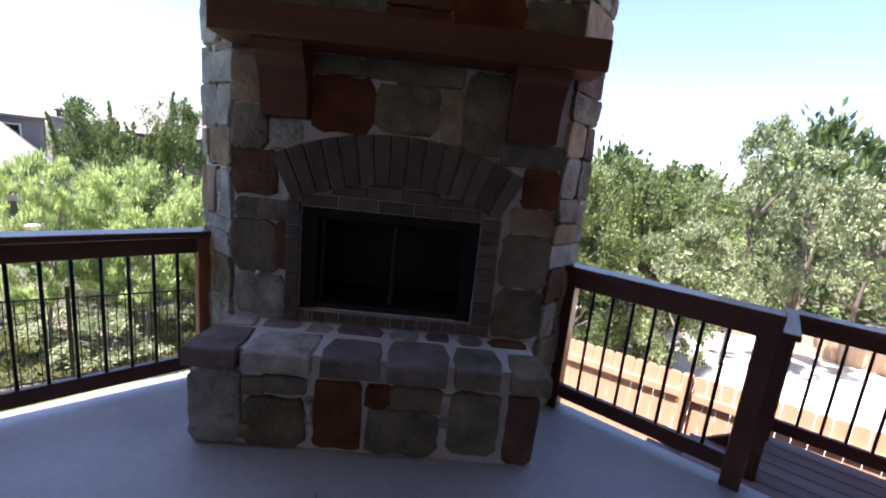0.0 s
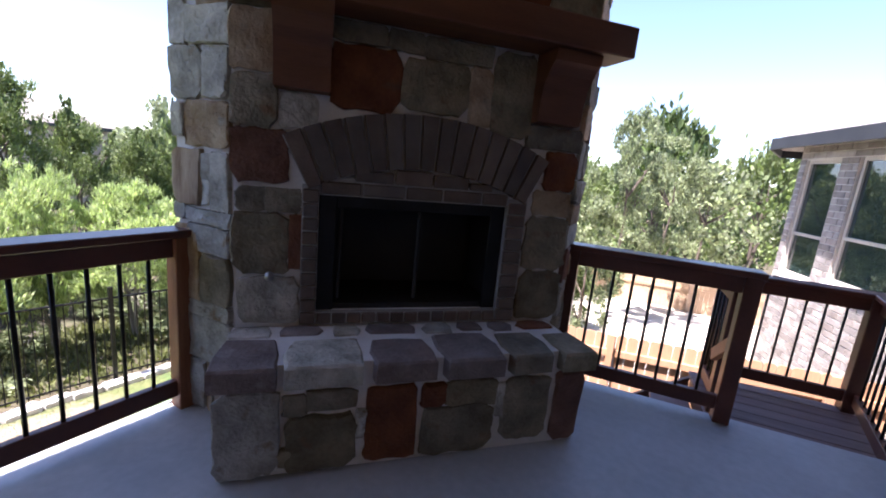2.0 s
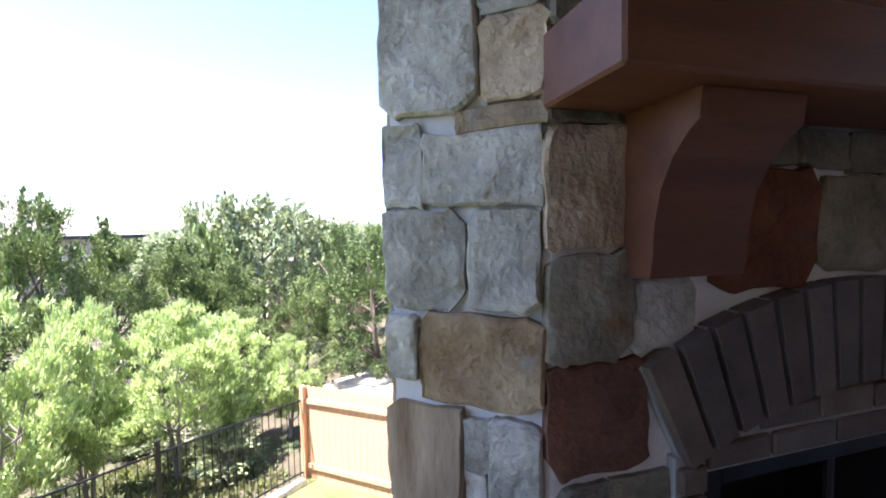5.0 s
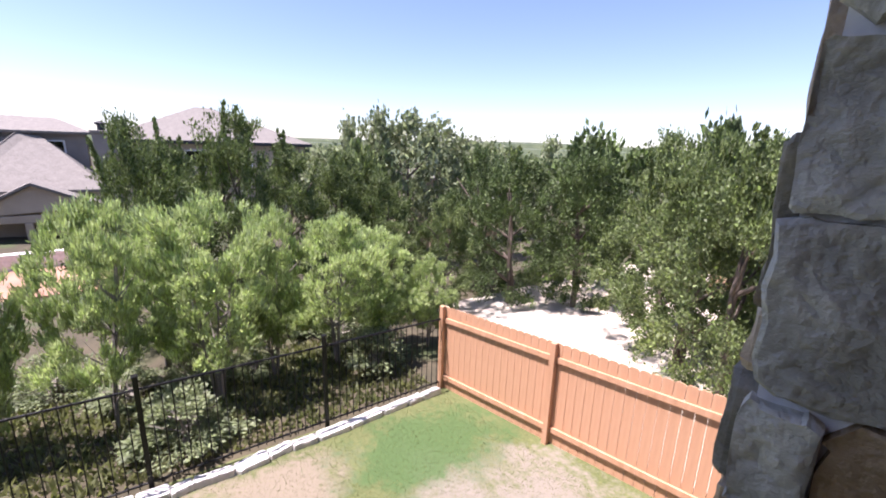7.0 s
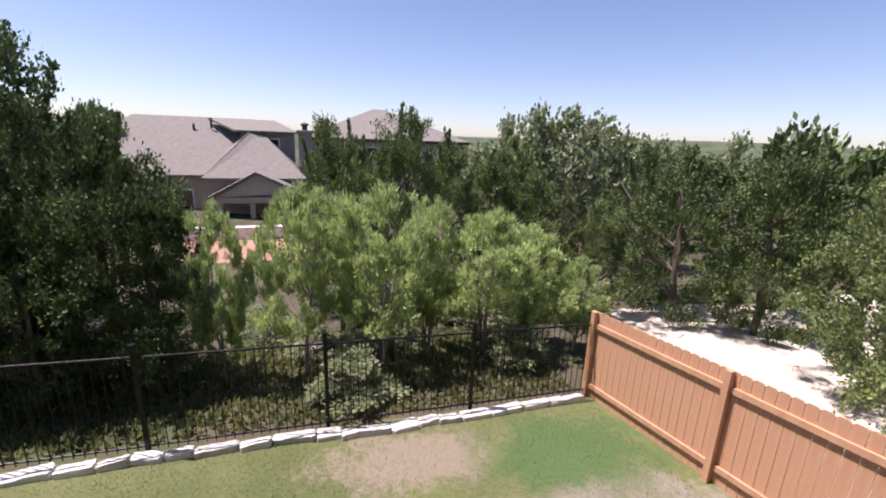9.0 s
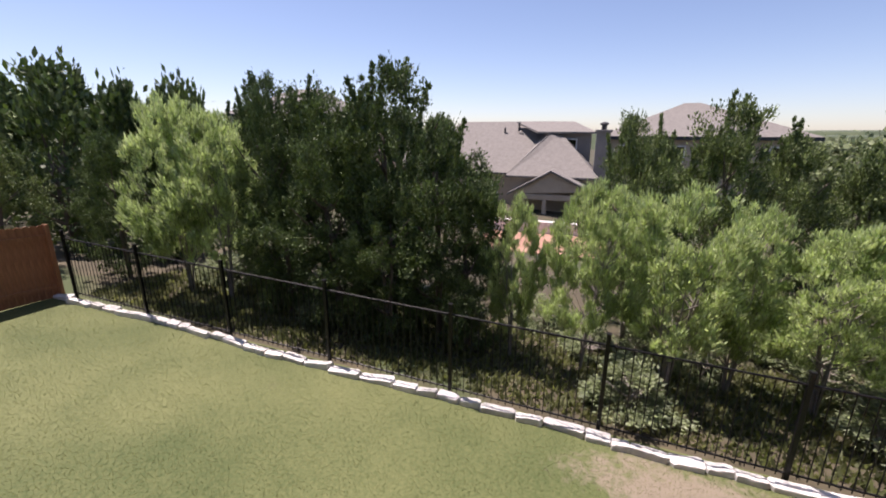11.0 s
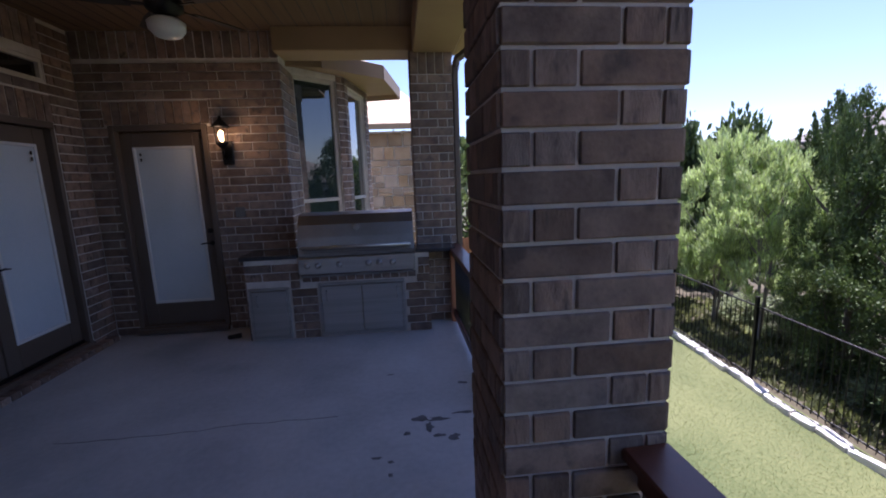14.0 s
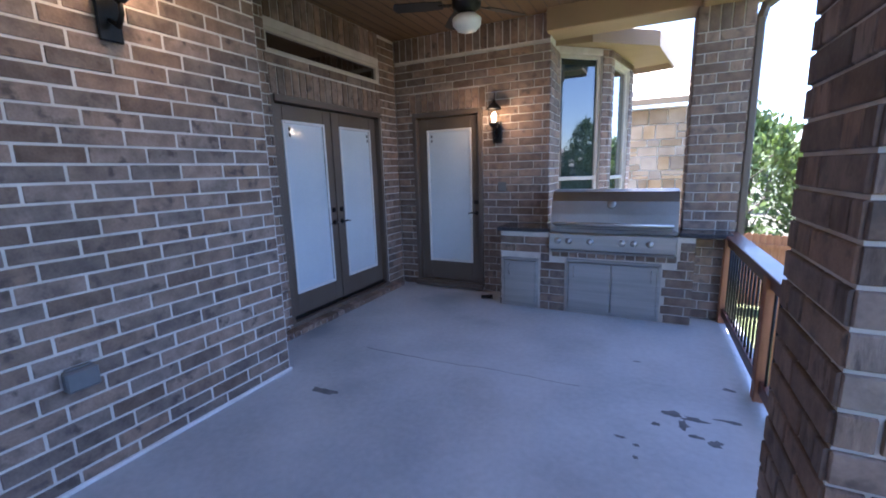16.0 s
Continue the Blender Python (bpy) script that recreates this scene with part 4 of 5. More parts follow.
# the steel firebox
FBOX = part("firebox", Shape().box(BX0, BX1, 0.50, 0.515, BZ0, BZ1, 0), M_FIREBOX, fire, "soot-black steel firebox")
for name, x0, x1, z0, z1 in (("side_panel", BX0 + 0.001, BX0 + 0.02, BZ0, BZ1), ("side_panel", BX1 - 0.02, BX1 - 0.001, BZ0, BZ1), ("firebox_floor", BX0 + 0.02, BX1 - 0.02, BZ0 + 0.001, BZ0 + 0.03), ("firebox_top", BX0 + 0.02, BX1 - 0.02, BZ1 - 0.03, BZ1 - 0.001)):
    part(name, Shape().box(x0, x1, 0.03, 0.50, z0, z1, 0), M_FIREBOX, FBOX)
part("firebox_frame", Shape().box(BX0 + 0.001, BX0 + 0.085, 0.012, 0.03, BZ0, BZ1).box(BX1 - 0.085, BX1 - 0.001, 0.012, 0.03, BZ0, BZ1).box(BX0 + 0.085, BX1 - 0.085, 0.012, 0.03, BZ1 - 0.06, BZ1), M_BLACK, FBOX)
for i, x in enumerate((0.49, 0.905)):
    part("mesh_curtain_fold", Shape().tube([(x, 0.06, BZ0 + 0.05), (x + 0.005, 0.06, BZ1 - 0.06)], [0.012], 7), M_FIREBOX, FBOX)
part("refractory_panel", Shape().box(BX0 + 0.05, BX1 - 0.05, 0.46, 0.495, BZ0 + 0.03, BZ1 - 0.05, 0.004), M_FIREBOX, FBOX)
part("gas_valve", Shape().lathe([(0.022, 0), (0.022, 0.012), (0.012, 0.015), (0.010, 0.02)], m=pose(0.166, -0.028, 0.79, 90)), M_STEELDK, fire, "small round gas key valve", smooth=True)

# mantel and corbels
part("mantel", Shape().box(-0.015, FW + 0.075, -0.235, 0.0, 2.0, 2.145, 0.006), M_MANTEL, fire, "thick reddish brown timber mantel")
profile = [(0.0, 1.655), (-0.075, 1.66), (-0.082, 1.70), (-0.085, 1.76), (-0.10, 1.83), (-0.13, 1.89), (-0.165, 1.93), (-0.185, 1.945), (-0.19, 1.998), (0.0, 1.998)]
for a, b in ((0.175, 0.415), (1.46, 1.72)):
    part("corbel", Shape().prism(profile, a, b, m=Matrix(((0, 0, 1, 0), (1, 0, 0, 0), (0, 1, 0, 0), (0, 0, 0, 1)))), M_MANTEL, fire, "curved timber corbel")

# raised hearth
HT, HD = 0.53, 0.455
hearth = part("hearth_body", Shape().box(0.0, 1.74, -HD + 0.045, 0.0, 0, HT - 0.012, 0.0), M_STONEMORTAR, fire, "pale mortar of the raised stone hearth")
HFACE = pose(0, -HD + 0.045, 0)
stones(hearth, HFACE, [(0.0, 0.235, 0.02, 0.40, S_GREY), (0.25, 0.31, 0.05, 0.12, S_OLIVE), (0.27, 0.345, 0.29, 0.37, S_OLIVE), (0.36, 0.56, 0.31, 0.39, S_OLIVE), (0.27, 0.565, 0.02, 0.27, S_OLIVE), (0.575, 0.60, 0.16, 0.28, S_GREY), (0.615, 0.84, 0.03, 0.39, S_RED), (0.875, 0.975, 0.28, 0.385, S_RED), (0.875, 1.24, 0.02, 0.26, S_OLIVE), (0.99, 1.24, 0.27, 0.39, S_OLIVE), (1.255, 1.28, 0.20, 0.36, S_GREY), (1.295, 1.54, 0.06, 0.385, S_OLIVE), (1.59, 1.73, 0.03, 0.40, S_RED)], 0.032, 70)
stones(hearth, pose(0, 0, 0, 0, 0, -90), [(0.02, 0.40, 0.02, 0.22, S_GREY), (0.02, 0.40, 0.24, 0.40, S_OLIVE)], 0.02, 71)
stones(hearth, pose(1.74, -HD + 0.045, 0, 0, 0, 90), [(0.02, 0.40, 0.02, 0.40, S_OLIVE)], 0.02, 72)


def cap_stone(x0, x1, y0, y1, mat, seed):
    g = random.Random(seed)
    j = lambda: g.uniform(-0.012, 0.012)
    top, foot = HT + g.uniform(-0.003, 0.004), HT - 0.10 if y0 < -0.3 else HT - 0.02
    o = [(x0 + 0.012 + j(), y0 + j() * 0.6), (x1 - 0.012 + j(), y0 + j() * 0.6), (x1 + j(), (y0 + y1) / 2), (x1 - 0.02 + j(), y1 + j()), ((x0 + x1) / 2, y1 + j()), (x0 + 0.02 + j(), y1 + j()), (x0 + j(), (y0 + y1) / 2)]
    cx, cy = (x0 + x1) / 2, (y0 + y1) / 2
    n = len(o)
    vs = [(x, y, foot) for x, y in o] + [(x, y, top - 0.012) for x, y in o] + [(cx + (x - cx) * 0.93, cy + (y - cy) * 0.93, top) for x, y in o] + [(cx, cy, top + 0.003)]
    fs = [(r * n + i, r * n + (i + 1) % n, (r + 1) * n + (i + 1) % n, (r + 1) * n + i) for r in (0, 1) for i in range(n)] + [(2 * n + i, 2 * n + (i + 1) % n, 3 * n) for i in range(n)]
    part("cap_stone", Shape().add(vs, fs), mat, hearth)


for k, (a, b, m) in enumerate(((-0.035, 0.235, S_PURPLE), (0.255, 0.60, S_GREY), (0.63, 0.92, S_PURPLE), (0.95, 1.27, S_PURPLE), (1.285, 1.545, S_OLIVE), (1.565, 1.775, S_OLIVE))):
    cap_stone(a, b, -HD - 0.01, -0.17 - 0.02 * (k % 3), m, 80 + k)
for k, (a, b, m) in enumerate(((0.0, 0.19, S_GREY), (0.22, 0.42, S_PURPLE), (0.46, 0.60, S_GREY), (0.64, 0.90, S_PURPLE), (0.94, 1.10, S_GREY), (1.14, 1.28, S_PURPLE), (1.32, 1.46, S_PURPLE), (1.50, 1.72, S_RED))):
    cap_stone(a, b, -0.145 + 0.015 * (k % 2), -0.02, m, 90 + k)


# ---- railings ----
def railing(name, a, b, foot, height, posts, label, cap_w=0.15, group=""):
    """A timber railing with black round balusters from a to b."""
    a, b = Vector((*a, 0)), Vector((*b, 0))
    n = (b - a).length
    ang = math.degrees(math.atan2((b - a).y, (b - a).x))
    r = thing(name, label, "railing", pose(a.x, a.y, foot, 0, 0, ang), group)
    top = height
    part("cap", Shape().box(0.0, n, -cap_w / 2, cap_w / 2, top - 0.038, top, 0.006), M_STAIN, r)
    part("top_rail", Shape().box(0.0, n, -0.02, 0.02, top - 0.14, top - 0.04, 0.004), M_STAIN, r)
    part("bottom_rail", Shape().box(0.0, n, -0.02, 0.02, 0.075, 0.165, 0.004), M_STAIN, r)
    bal = Shape().tube([(0, 0, 0.165), (0, 0, top - 0.14)], [0.0095], 8).mesh("baluster", True)
    k = int(n / 0.118)
    for i in range(k):
        x = (i + 0.75) * n / (k + 0.5)
        if all(abs(x - p) > 0.06 for p in posts):
            part("baluster", bal, M_BLACK, r, "black round metal baluster" if i == 0 else "", m=pose(x, 0, 0))
    for p in posts:
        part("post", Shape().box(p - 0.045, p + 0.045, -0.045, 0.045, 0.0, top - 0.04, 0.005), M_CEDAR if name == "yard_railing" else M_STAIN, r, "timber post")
    return r


railing("yard_railing", (-2.69, 0.975), (-2.61, -1.21), 0.0, 0.965, (0.06, 1.30), "reddish brown stained timber railing with black balusters", group="patio railings")
railing("yard_railing", (-2.56, -1.71), (-2.53, -5.15), 0.0, 0.965, (0.06, 1.72, 3.38), "reddish brown stained timber railing with black balusters", group="patio railings")
railing("deck_side_railing", turned(-0.80, 2.87), turned(0.31, 2.87), 0.0, 0.965, (0.05, 1.06), "dark stained timber railing with black balusters", group="patio railings")

# ---- landing and stairs ----
DZ = -0.18
deck = structure("deck", Shape().box(0.30, 1.42, 2.94, 4.02, DZ - 0.20, DZ - 0.026, 0.0), M_STAIN, "reddish brown composite board landing", "deck")
deck.matrix_basis = CORNER.copy()
for i in range(8):
    part("deck_board", Shape().box(0.28, 1.44, -0.066, 0.066, DZ - 0.024, DZ, 0.004), M_DECK, deck, m=pose(0, 3.01 + i * 0.138, 0))
railing("landing_railing", turned(0.34, 3.98), turned(1.40, 3.98), DZ, 0.95, (0.05, 1.0), "dark stained timber railing round the landing", group="patio railings")
railing("landing_railing", turned(1.36, 3.92), turned(1.10, 2.80), DZ, 0.95, (1.08,), "dark stained timber railing round the landing", group="patio railings")
stairs = thing("stairs", "timber stairs going down from the landing", "stairs", CORNER @ pose(0.28, 3.48, DZ))
for y in (-0.50, 0.46):
    part("stringer", Shape().add([(0, y, -0.02), (0, y, -0.32), (-2.6, y, -2.2), (-2.6, y, -1.9), (0, y + 0.04, -0.02), (0, y + 0.04, -0.32), (-2.6, y + 0.04, -2.2), (-2.6, y + 0.04, -1.9)], [(0, 1, 2, 3), (7, 6, 5, 4), (0, 4, 5, 1), (1, 5, 6, 2), (2, 6, 7, 3), (3, 7, 4, 0)]), M_STAIN, stairs)
for i in range(9):
    part("tread", Shape().box(-0.30 - 0.28 * i, -0.28 * i, -0.46, 0.46, -0.20 - 0.19 * i, -0.165 - 0.19 * i, 0.005), M_DECK, stairs)
railing("landing_railing", turned(0.34, 3.92), turned(0.34, 3.30), DZ, 0.95, (0.55,), "dark stained timber railing round the landing", group="patio railings")
part("brace", Shape().box(-0.02, 0.02, -0.25, 0.25, -0.045, 0.045, 0.004), M_CEDAR, stairs, "sloping cedar rail end", m=pose(0.0, -0.30, 0.55, -32))


# ---- house wings ----
def walled(name, p, q, z0, z1, holes, label, joined, keep=0, thick=0.22):
    """A straight brick wall from p to q, its outer face on the right of the way; holes as along0, along1, foot, head."""
    p, q = Vector((*p, 0)), Vector((*q, 0))
    n = (q - p).length
    d = (q - p) / n
    out = Vector((d.y, -d.x, 0))
    m = Matrix.Translation(p) @ Matrix((d, -out, Vector((0, 0, 1)))).transposed().to_4x4()
    s, u = Shape(), 0.0
    for a, b, c, e in sorted(holes):
        s.box(u, a, 0.008, thick, z0, z1, 0, m).box(a, b, 0.008, thick, z0, c, 0, m).box(a, b, 0.008, thick, e, z1, 0, m)
        u = b
    s.box(u, n, 0.008, thick, z0, z1, 0, m)
    w = structure(name, s, M_MORTAR, label, "wall")
    brickwork(w, p + Vector((0, 0, z0)), d, out, n, z0 - z0, z1 - z0, holes=[(a, b, c - z0, e - z0) for a, b, c, e in holes], keep=keep, joined=joined)
    return m


def sash(name, m, a, b, c, e, label, bar=0.35):
    """A framed window in a hole of a wall with a meeting rail."""
    f = 0.05
    w = structure(name, Shape().box(a, a + f, 0.05, 0.13, c, e).box(b - f, b, 0.05, 0.13, c, e).box(a + f, b - f, 0.05, 0.13, c, c + f).box(a + f, b - f, 0.05, 0.13, e - f, e).box(a + f, b - f, 0.045, 0.12, c + bar * (e - c), c + bar * (e - c) + 0.05), M_ALMOND, label, "window")
    w.matrix_basis = m
    part("window_sill", Shape().box(a - 0.04, b + 0.04, -0.05, 0.05, c - 0.07, c - 0.002, 0.006), M_STONEMORTAR, w)
    part("pane", Shape().box(a + f, b - f, 0.08, 0.09, c + f, c + bar * (e - c), 0), M_GLASS, w)
    part("pane", Shape().box(a + f, b - f, 0.08, 0.09, c + bar * (e - c) + 0.05, e - f, 0), M_GLASS, w)
    return w


def hipped(name, eave, top, z0, z1, label, fascia, mat):
    """Roof planes from an eave outline to a smaller top outline, with a fascia board."""
    n = len(eave)
    r = structure(name, Shape().add([(x, y, z0) for x, y in eave] + [(x, y, z1) for x, y in top] + [(x, y, z0 - 0.03) for x, y in eave], [(i, (i + 1) % n, n + (i + 1) % n, n + i) for i in range(n)] + [tuple(range(n, 2 * n)), tuple(range(2 * n, 3 * n))[::-1]]), mat, label, "roof")
    board = Shape()
    for i in range(n):
        a, b = Vector((*eave[i], 0)), Vector((*eave[(i + 1) % n], 0))
        d = (b - a).normalized()
        m = Matrix.Translation(a) @ Matrix((d, Vector((-d.y, d.x, 0)), Vector((0, 0, 1)))).transposed().to_4x4()
        board.box(0, (b - a).length, -0.03, 0.0, z0 - 0.17, z0 + 0.02, 0.004, m)
    part("fascia", board, fascia, r)
    return r


m = walled("wall_wing_bay", turned(2.15, 8.9), turned(2.72, 6.12), -4.0, 2.30, ((0.15, 0.95, 0.15, 2.02), (1.30, 2.42, 0.26, 2.04)), "sunlit brown brick bay of the house wing", M_WINGBRICK)
sash("window_2", m, 0.15, 0.95, 0.15, 2.02, "tall window reflecting trees in the wing bay")
sash("window_3", m, 1.30, 2.42, 0.26, 2.04, "tall wide window reflecting trees in the wing bay")
walled("wall_wing_corner", turned(2.72, 6.12), turned(3.05, 5.45), -4.0, 2.30, (), "pale sunlit brick corner of the house wing", M_WINGBRICK)
walled("wall_wing_side", turned(3.05, 5.45), turned(3.05, 2.76), -4.0, 2.30, (), "pale sunlit brick side of the house wing", M_WINGBRICK)
walled("wall_wing_end", turned(2.75, 10.2), turned(2.15, 8.9), -4.0, 2.30, (), "brown brick end of the house wing", M_WINGBRICK)
hipped("roof_wing", [turned(*p) for p in ((2.35, 10.7), (1.75, 9.05), (2.34, 5.95), (2.72, 5.15), (2.72, 3.1), (9, 3.1), (9, 10.7))], [turned(*p) for p in ((5.6, 7.5), (5.2, 7.3), (5.2, 6.6), (5.3, 6.3), (5.4, 6.1), (6.2, 6.1), (6.2, 7.5))], 2.35, 4.4, "grey-brown shingle roof of the house wing", M_DARKTRIM, M_SHINGLE)
structure("wing_body", Shape().prism([turned(*p) for p in ((3.3, 3.2), (8.6, 3.2), (8.6, 10.0), (3.3, 10.0))], -4.0, 2.3), M_WINGBRICK, "brick body of the house wing", "wall")

m = walled("wall_bay_side", (-0.60, -5.92), (-1.2, -6.5), -4.0, 3.22, ((0.03, 0.70, 0.55, 3.14),), "brown brick bay beyond the grill", M_BRICKFAR)
m4 = m
m = walled("wall_bay_front", (-1.2, -6.5), (-1.44, -7.7), -4.0, 3.22, ((0.16, 1.0, 0.55, 3.10),), "brown brick front of the bay beyond the grill", M_BRICKFAR)
# outward faces lie on the yard side: turn the walls' windows with them
sash("window_4", m4, 0.03, 0.70, 0.55, 3.14, "tall bay window reflecting sky and trees", 0.36)
sash("window_5", m, 0.16, 1.0, 0.55, 3.10, "tall narrow bay window reflecting sky", 0.36)
hipped("roof_bay", [(-0.5, -5.64), (-1.02, -5.75), (-1.75, -6.4), (-1.98, -7.9), (0.6, -8.6), (1.6, -5.66)], [(1.0, -6.4), (0.9, -6.5), (0.8, -6.7), (0.9, -7.0), (1.2, -7.0), (1.3, -6.5)], 3.32, 4.4, "grey-brown shingle roof over the bay", M_TANPAINT, M_SHINGLE)
structure("bay_soffit", Shape().prism([(-0.5, -5.66), (-1.0, -5.77), (-1.72, -6.42), (-1.94, -7.88), (0.6, -8.5), (1.6, -5.68)], 3.23, 3.285), M_TANPAINT, "tan painted soffit of the bay", "eave")
structure("bay_body", Shape().prism([(-0.38, -6.15), (-1.0, -6.7), (-1.22, -7.7), (2, -8.4), (2, -6.3)], -4.0, 3.2), M_MORTAR, "body of the brick bay", "wall")

rng = random.Random(21)
lime = Shape()
for a, b, c, d, mm in rubble(0, 1.7, 0, 5.9, 0.32, (0,), rng, 0.02):
    lime.box(-2.75 + a, -2.75 + b, -11.99, -11.93 + rng.uniform(0, 0.02), -2.9 + c, -2.9 + d, 0.012)
wl = structure("wall_limestone", Shape().box(-2.75, 3.0, -14, -11.97, -3.5, 3.05, 0), M_STONEMORTAR, "sunlit tan limestone house wall", "wall")
tagged(part("limestone_blocks", lime, M_LIMEWALL, wl), kind="stuff")
structure("roof_limestone", Shape().add([(-3.1, -11.5, 3.05), (3.5, -11.5, 3.05), (3.5, -16, 5.2), (-1.5, -16, 5.2), (-3.1, -11.5, 3.2), (3.5, -11.5, 3.2), (3.5, -16, 5.35), (-1.5, -16, 5.35)], [(0, 1, 2, 3), (7, 6, 5, 4), (0, 4, 5, 1), (1, 5, 6, 2), (2, 6, 7, 3), (3, 7, 4, 0)]), M_TANPAINT, "tan eave of the limestone house", "roof")


# ---- ground ----
def ground_z(x, y):
    """Lawn that falls along the fence, then a valley behind it that levels out."""
    lawn = -2.70 - 0.045 * max(-15.0, min(5.3, y)) + 0.05 * (max(-8.6, min(-2.0, x)) + 8.6)
    far = max(0.0, -x - 9.2)
    side = max(0.0, y - 6.0)
    drop = 0.11 * min(far, 14.0) + 0.02 * min(max(0.0, far - 14.0), 60) + 0.035 * min(side, 40)
    return lawn - drop + 0.14 * noise.noise((x * 0.21, y * 0.21, 0)) * min(1, (far + side) * 0.5)


def steps(*runs):
    out = []
    for a, b, s in runs:
        out += list(np.arange(a, b, s))
    return out


xs = steps((-2500, -300, 440), (-300, -60, 40), (-60, -22, 4), (-22, -8.6, 0.67), (-8.6, -2, 0.5), (-2, 12, 2), (12, 60, 8), (60, 2501, 488))
ys = steps((-2500, -300, 440), (-300, -60, 40), (-60, -24, 4), (-24, 5.1, 0.6), (5.1, 24, 0.6), (24, 60, 6), (60, 300, 40), (300, 2501, 440))
gv = [(x, y, ground_z(x, y)) for x in xs for y in ys]
ny = len(ys)
gf = [(i * ny + j, (i + 1) * ny + j, (i + 1) * ny + j + 1, i * ny + j + 1) for i in range(len(xs) - 1) for j in range(ny - 1)]
gm = bpy.data.meshes.new("ground")
gm.from_pydata(gv, [], gf)
gm.materials.append(M_EARTH)
gm.materials.append(M_GRASS)
gm.materials.append(M_LITTER)
for poly in gm.polygons:
    c = poly.center
    poly.material_index = 1 if -8.60 < c.x < 1 and -14 < c.y < 5.5 + 0.118 * (c.x + 8.5) else 0 if (-13 < c.x < 12 and 8.6 < c.y < 22) or (-7.6 < c.x < 12 and 5.4 < c.y < 9) else 2
    poly.use_smooth = True
tagged(new("ground", gm), "sloping lawn and sandy woodland ground", "ground", kind="structure")


def scatter_blades(name, label, area, count, size, mat, seed):
    """Short blades of grass as one mesh."""
    g = np.random.default_rng(seed)
    x = g.uniform(area[0], area[1], count)
    y = g.uniform(area[2], area[3], count)
    z = np.array([ground_z(a, b) for a, b in zip(x, y)])
    n = len(x)
    w = g.uniform(0, 2 * np.pi, n)
    h = size * g.uniform(0.5, 1.3, n)
    dx, dy = np.cos(w) * size * 0.35, np.sin(w) * size * 0.35
    lx, ly = g.normal(0, 0.5, n) * h, g.normal(0, 0.5, n) * h
    v = np.stack([np.stack([x - dx, y - dy, z - 0.01], 1), np.stack([x + dx, y + dy, z - 0.01], 1), np.stack([x + lx, y + ly, z + h], 1)], 1).reshape(-1, 3)
    me = bpy.data.meshes.new(name)
    me.vertices.add(3 * n)
    me.vertices.foreach_set("co", v.ravel())
    me.loops.add(3 * n)
    me.loops.foreach_set("vertex_index", np.arange(3 * n))
    me.polygons.add(n)
    me.polygons.foreach_set("loop_start", np.arange(0, 3 * n, 3))
    me.polygons.foreach_set("loop_total", np.full(n, 3))
    me.update()
    me.materials.append(mat)
    return tagged(new(name, me), label, "grass", kind="stuff")


scatter_blades("lawn_grass", "mown yellow-green lawn grass with dry patches", (-8.4, -2.9, -12, 5.1), 130000, 0.018, M_BLADE, 3)
scatter_blades("wild_grass", "long pale grass behind the iron fence", (-12.5, -8.75, -12, 5.0), 16000, 0.12, M_BLADE, 4)


# limestone edging along the iron fence
edging = thing("stone_edging", "row of rough white limestone edging blocks along the lawn", "edging", pose(0, 0, 0), kind="structure")
rng = random.Random(12)
y = 4.95
while y > -12.2:
    w = rng.uniform(0.24, 0.66)
    x = -8.38 + 0.06 * math.sin(y * 0.9) + rng.uniform(-0.04, 0.04)
    part("block", stone_mesh(w, 0.17, 0.10, rng, 0.5, 0.2), M_LIMEROCK, edging, m=Matrix.Translation((x, y - w / 2, ground_z(x, y - w / 2) + 0.0)) @ pose(0, 0, 0, -90, 0, 90 + rng.uniform(-8, 8)))
    y -= w

# iron picket fence
FXL, FH = -8.56, 1.64
iron = thing("iron_fence", "black iron picket fence along the woods", "fence", pose(0, 0, 0))
PK = Shape().tube([(0, 0, 0.08), (0, 0, FH - 0.10)], [0.008], 5).mesh("picket")
PO = Shape().box(-0.03, 0.03, -0.03, 0.03, -0.2, FH + 0.06, 0.004).box(-0.038, 0.038, -0.038, 0.038, FH + 0.06, FH + 0.075, 0.003).mesh("fence_post")
posts = [5.12 - 2.45 * i for i in range(8)]
for y in posts:
    part("post", PO, M_BLACK, iron, m=pose(FXL, y, ground_z(FXL, y)))
for a, b in zip(posts, posts[1:]):
    za, zb = ground_z(FXL, a), ground_z(FXL, b)
    for h in (0.14, FH - 0.12):
        part("rail", Shape().tube([(FXL, a, za + h), (FXL, b, zb + h)], [0.017], 6), M_BLACK, iron)
    for i in range(1, 20):
        y = a + (b - a) * i / 20
        part("picket", PK, M_BLACK, iron, m=pose(FXL, y, za + (zb - za) * i / 20))


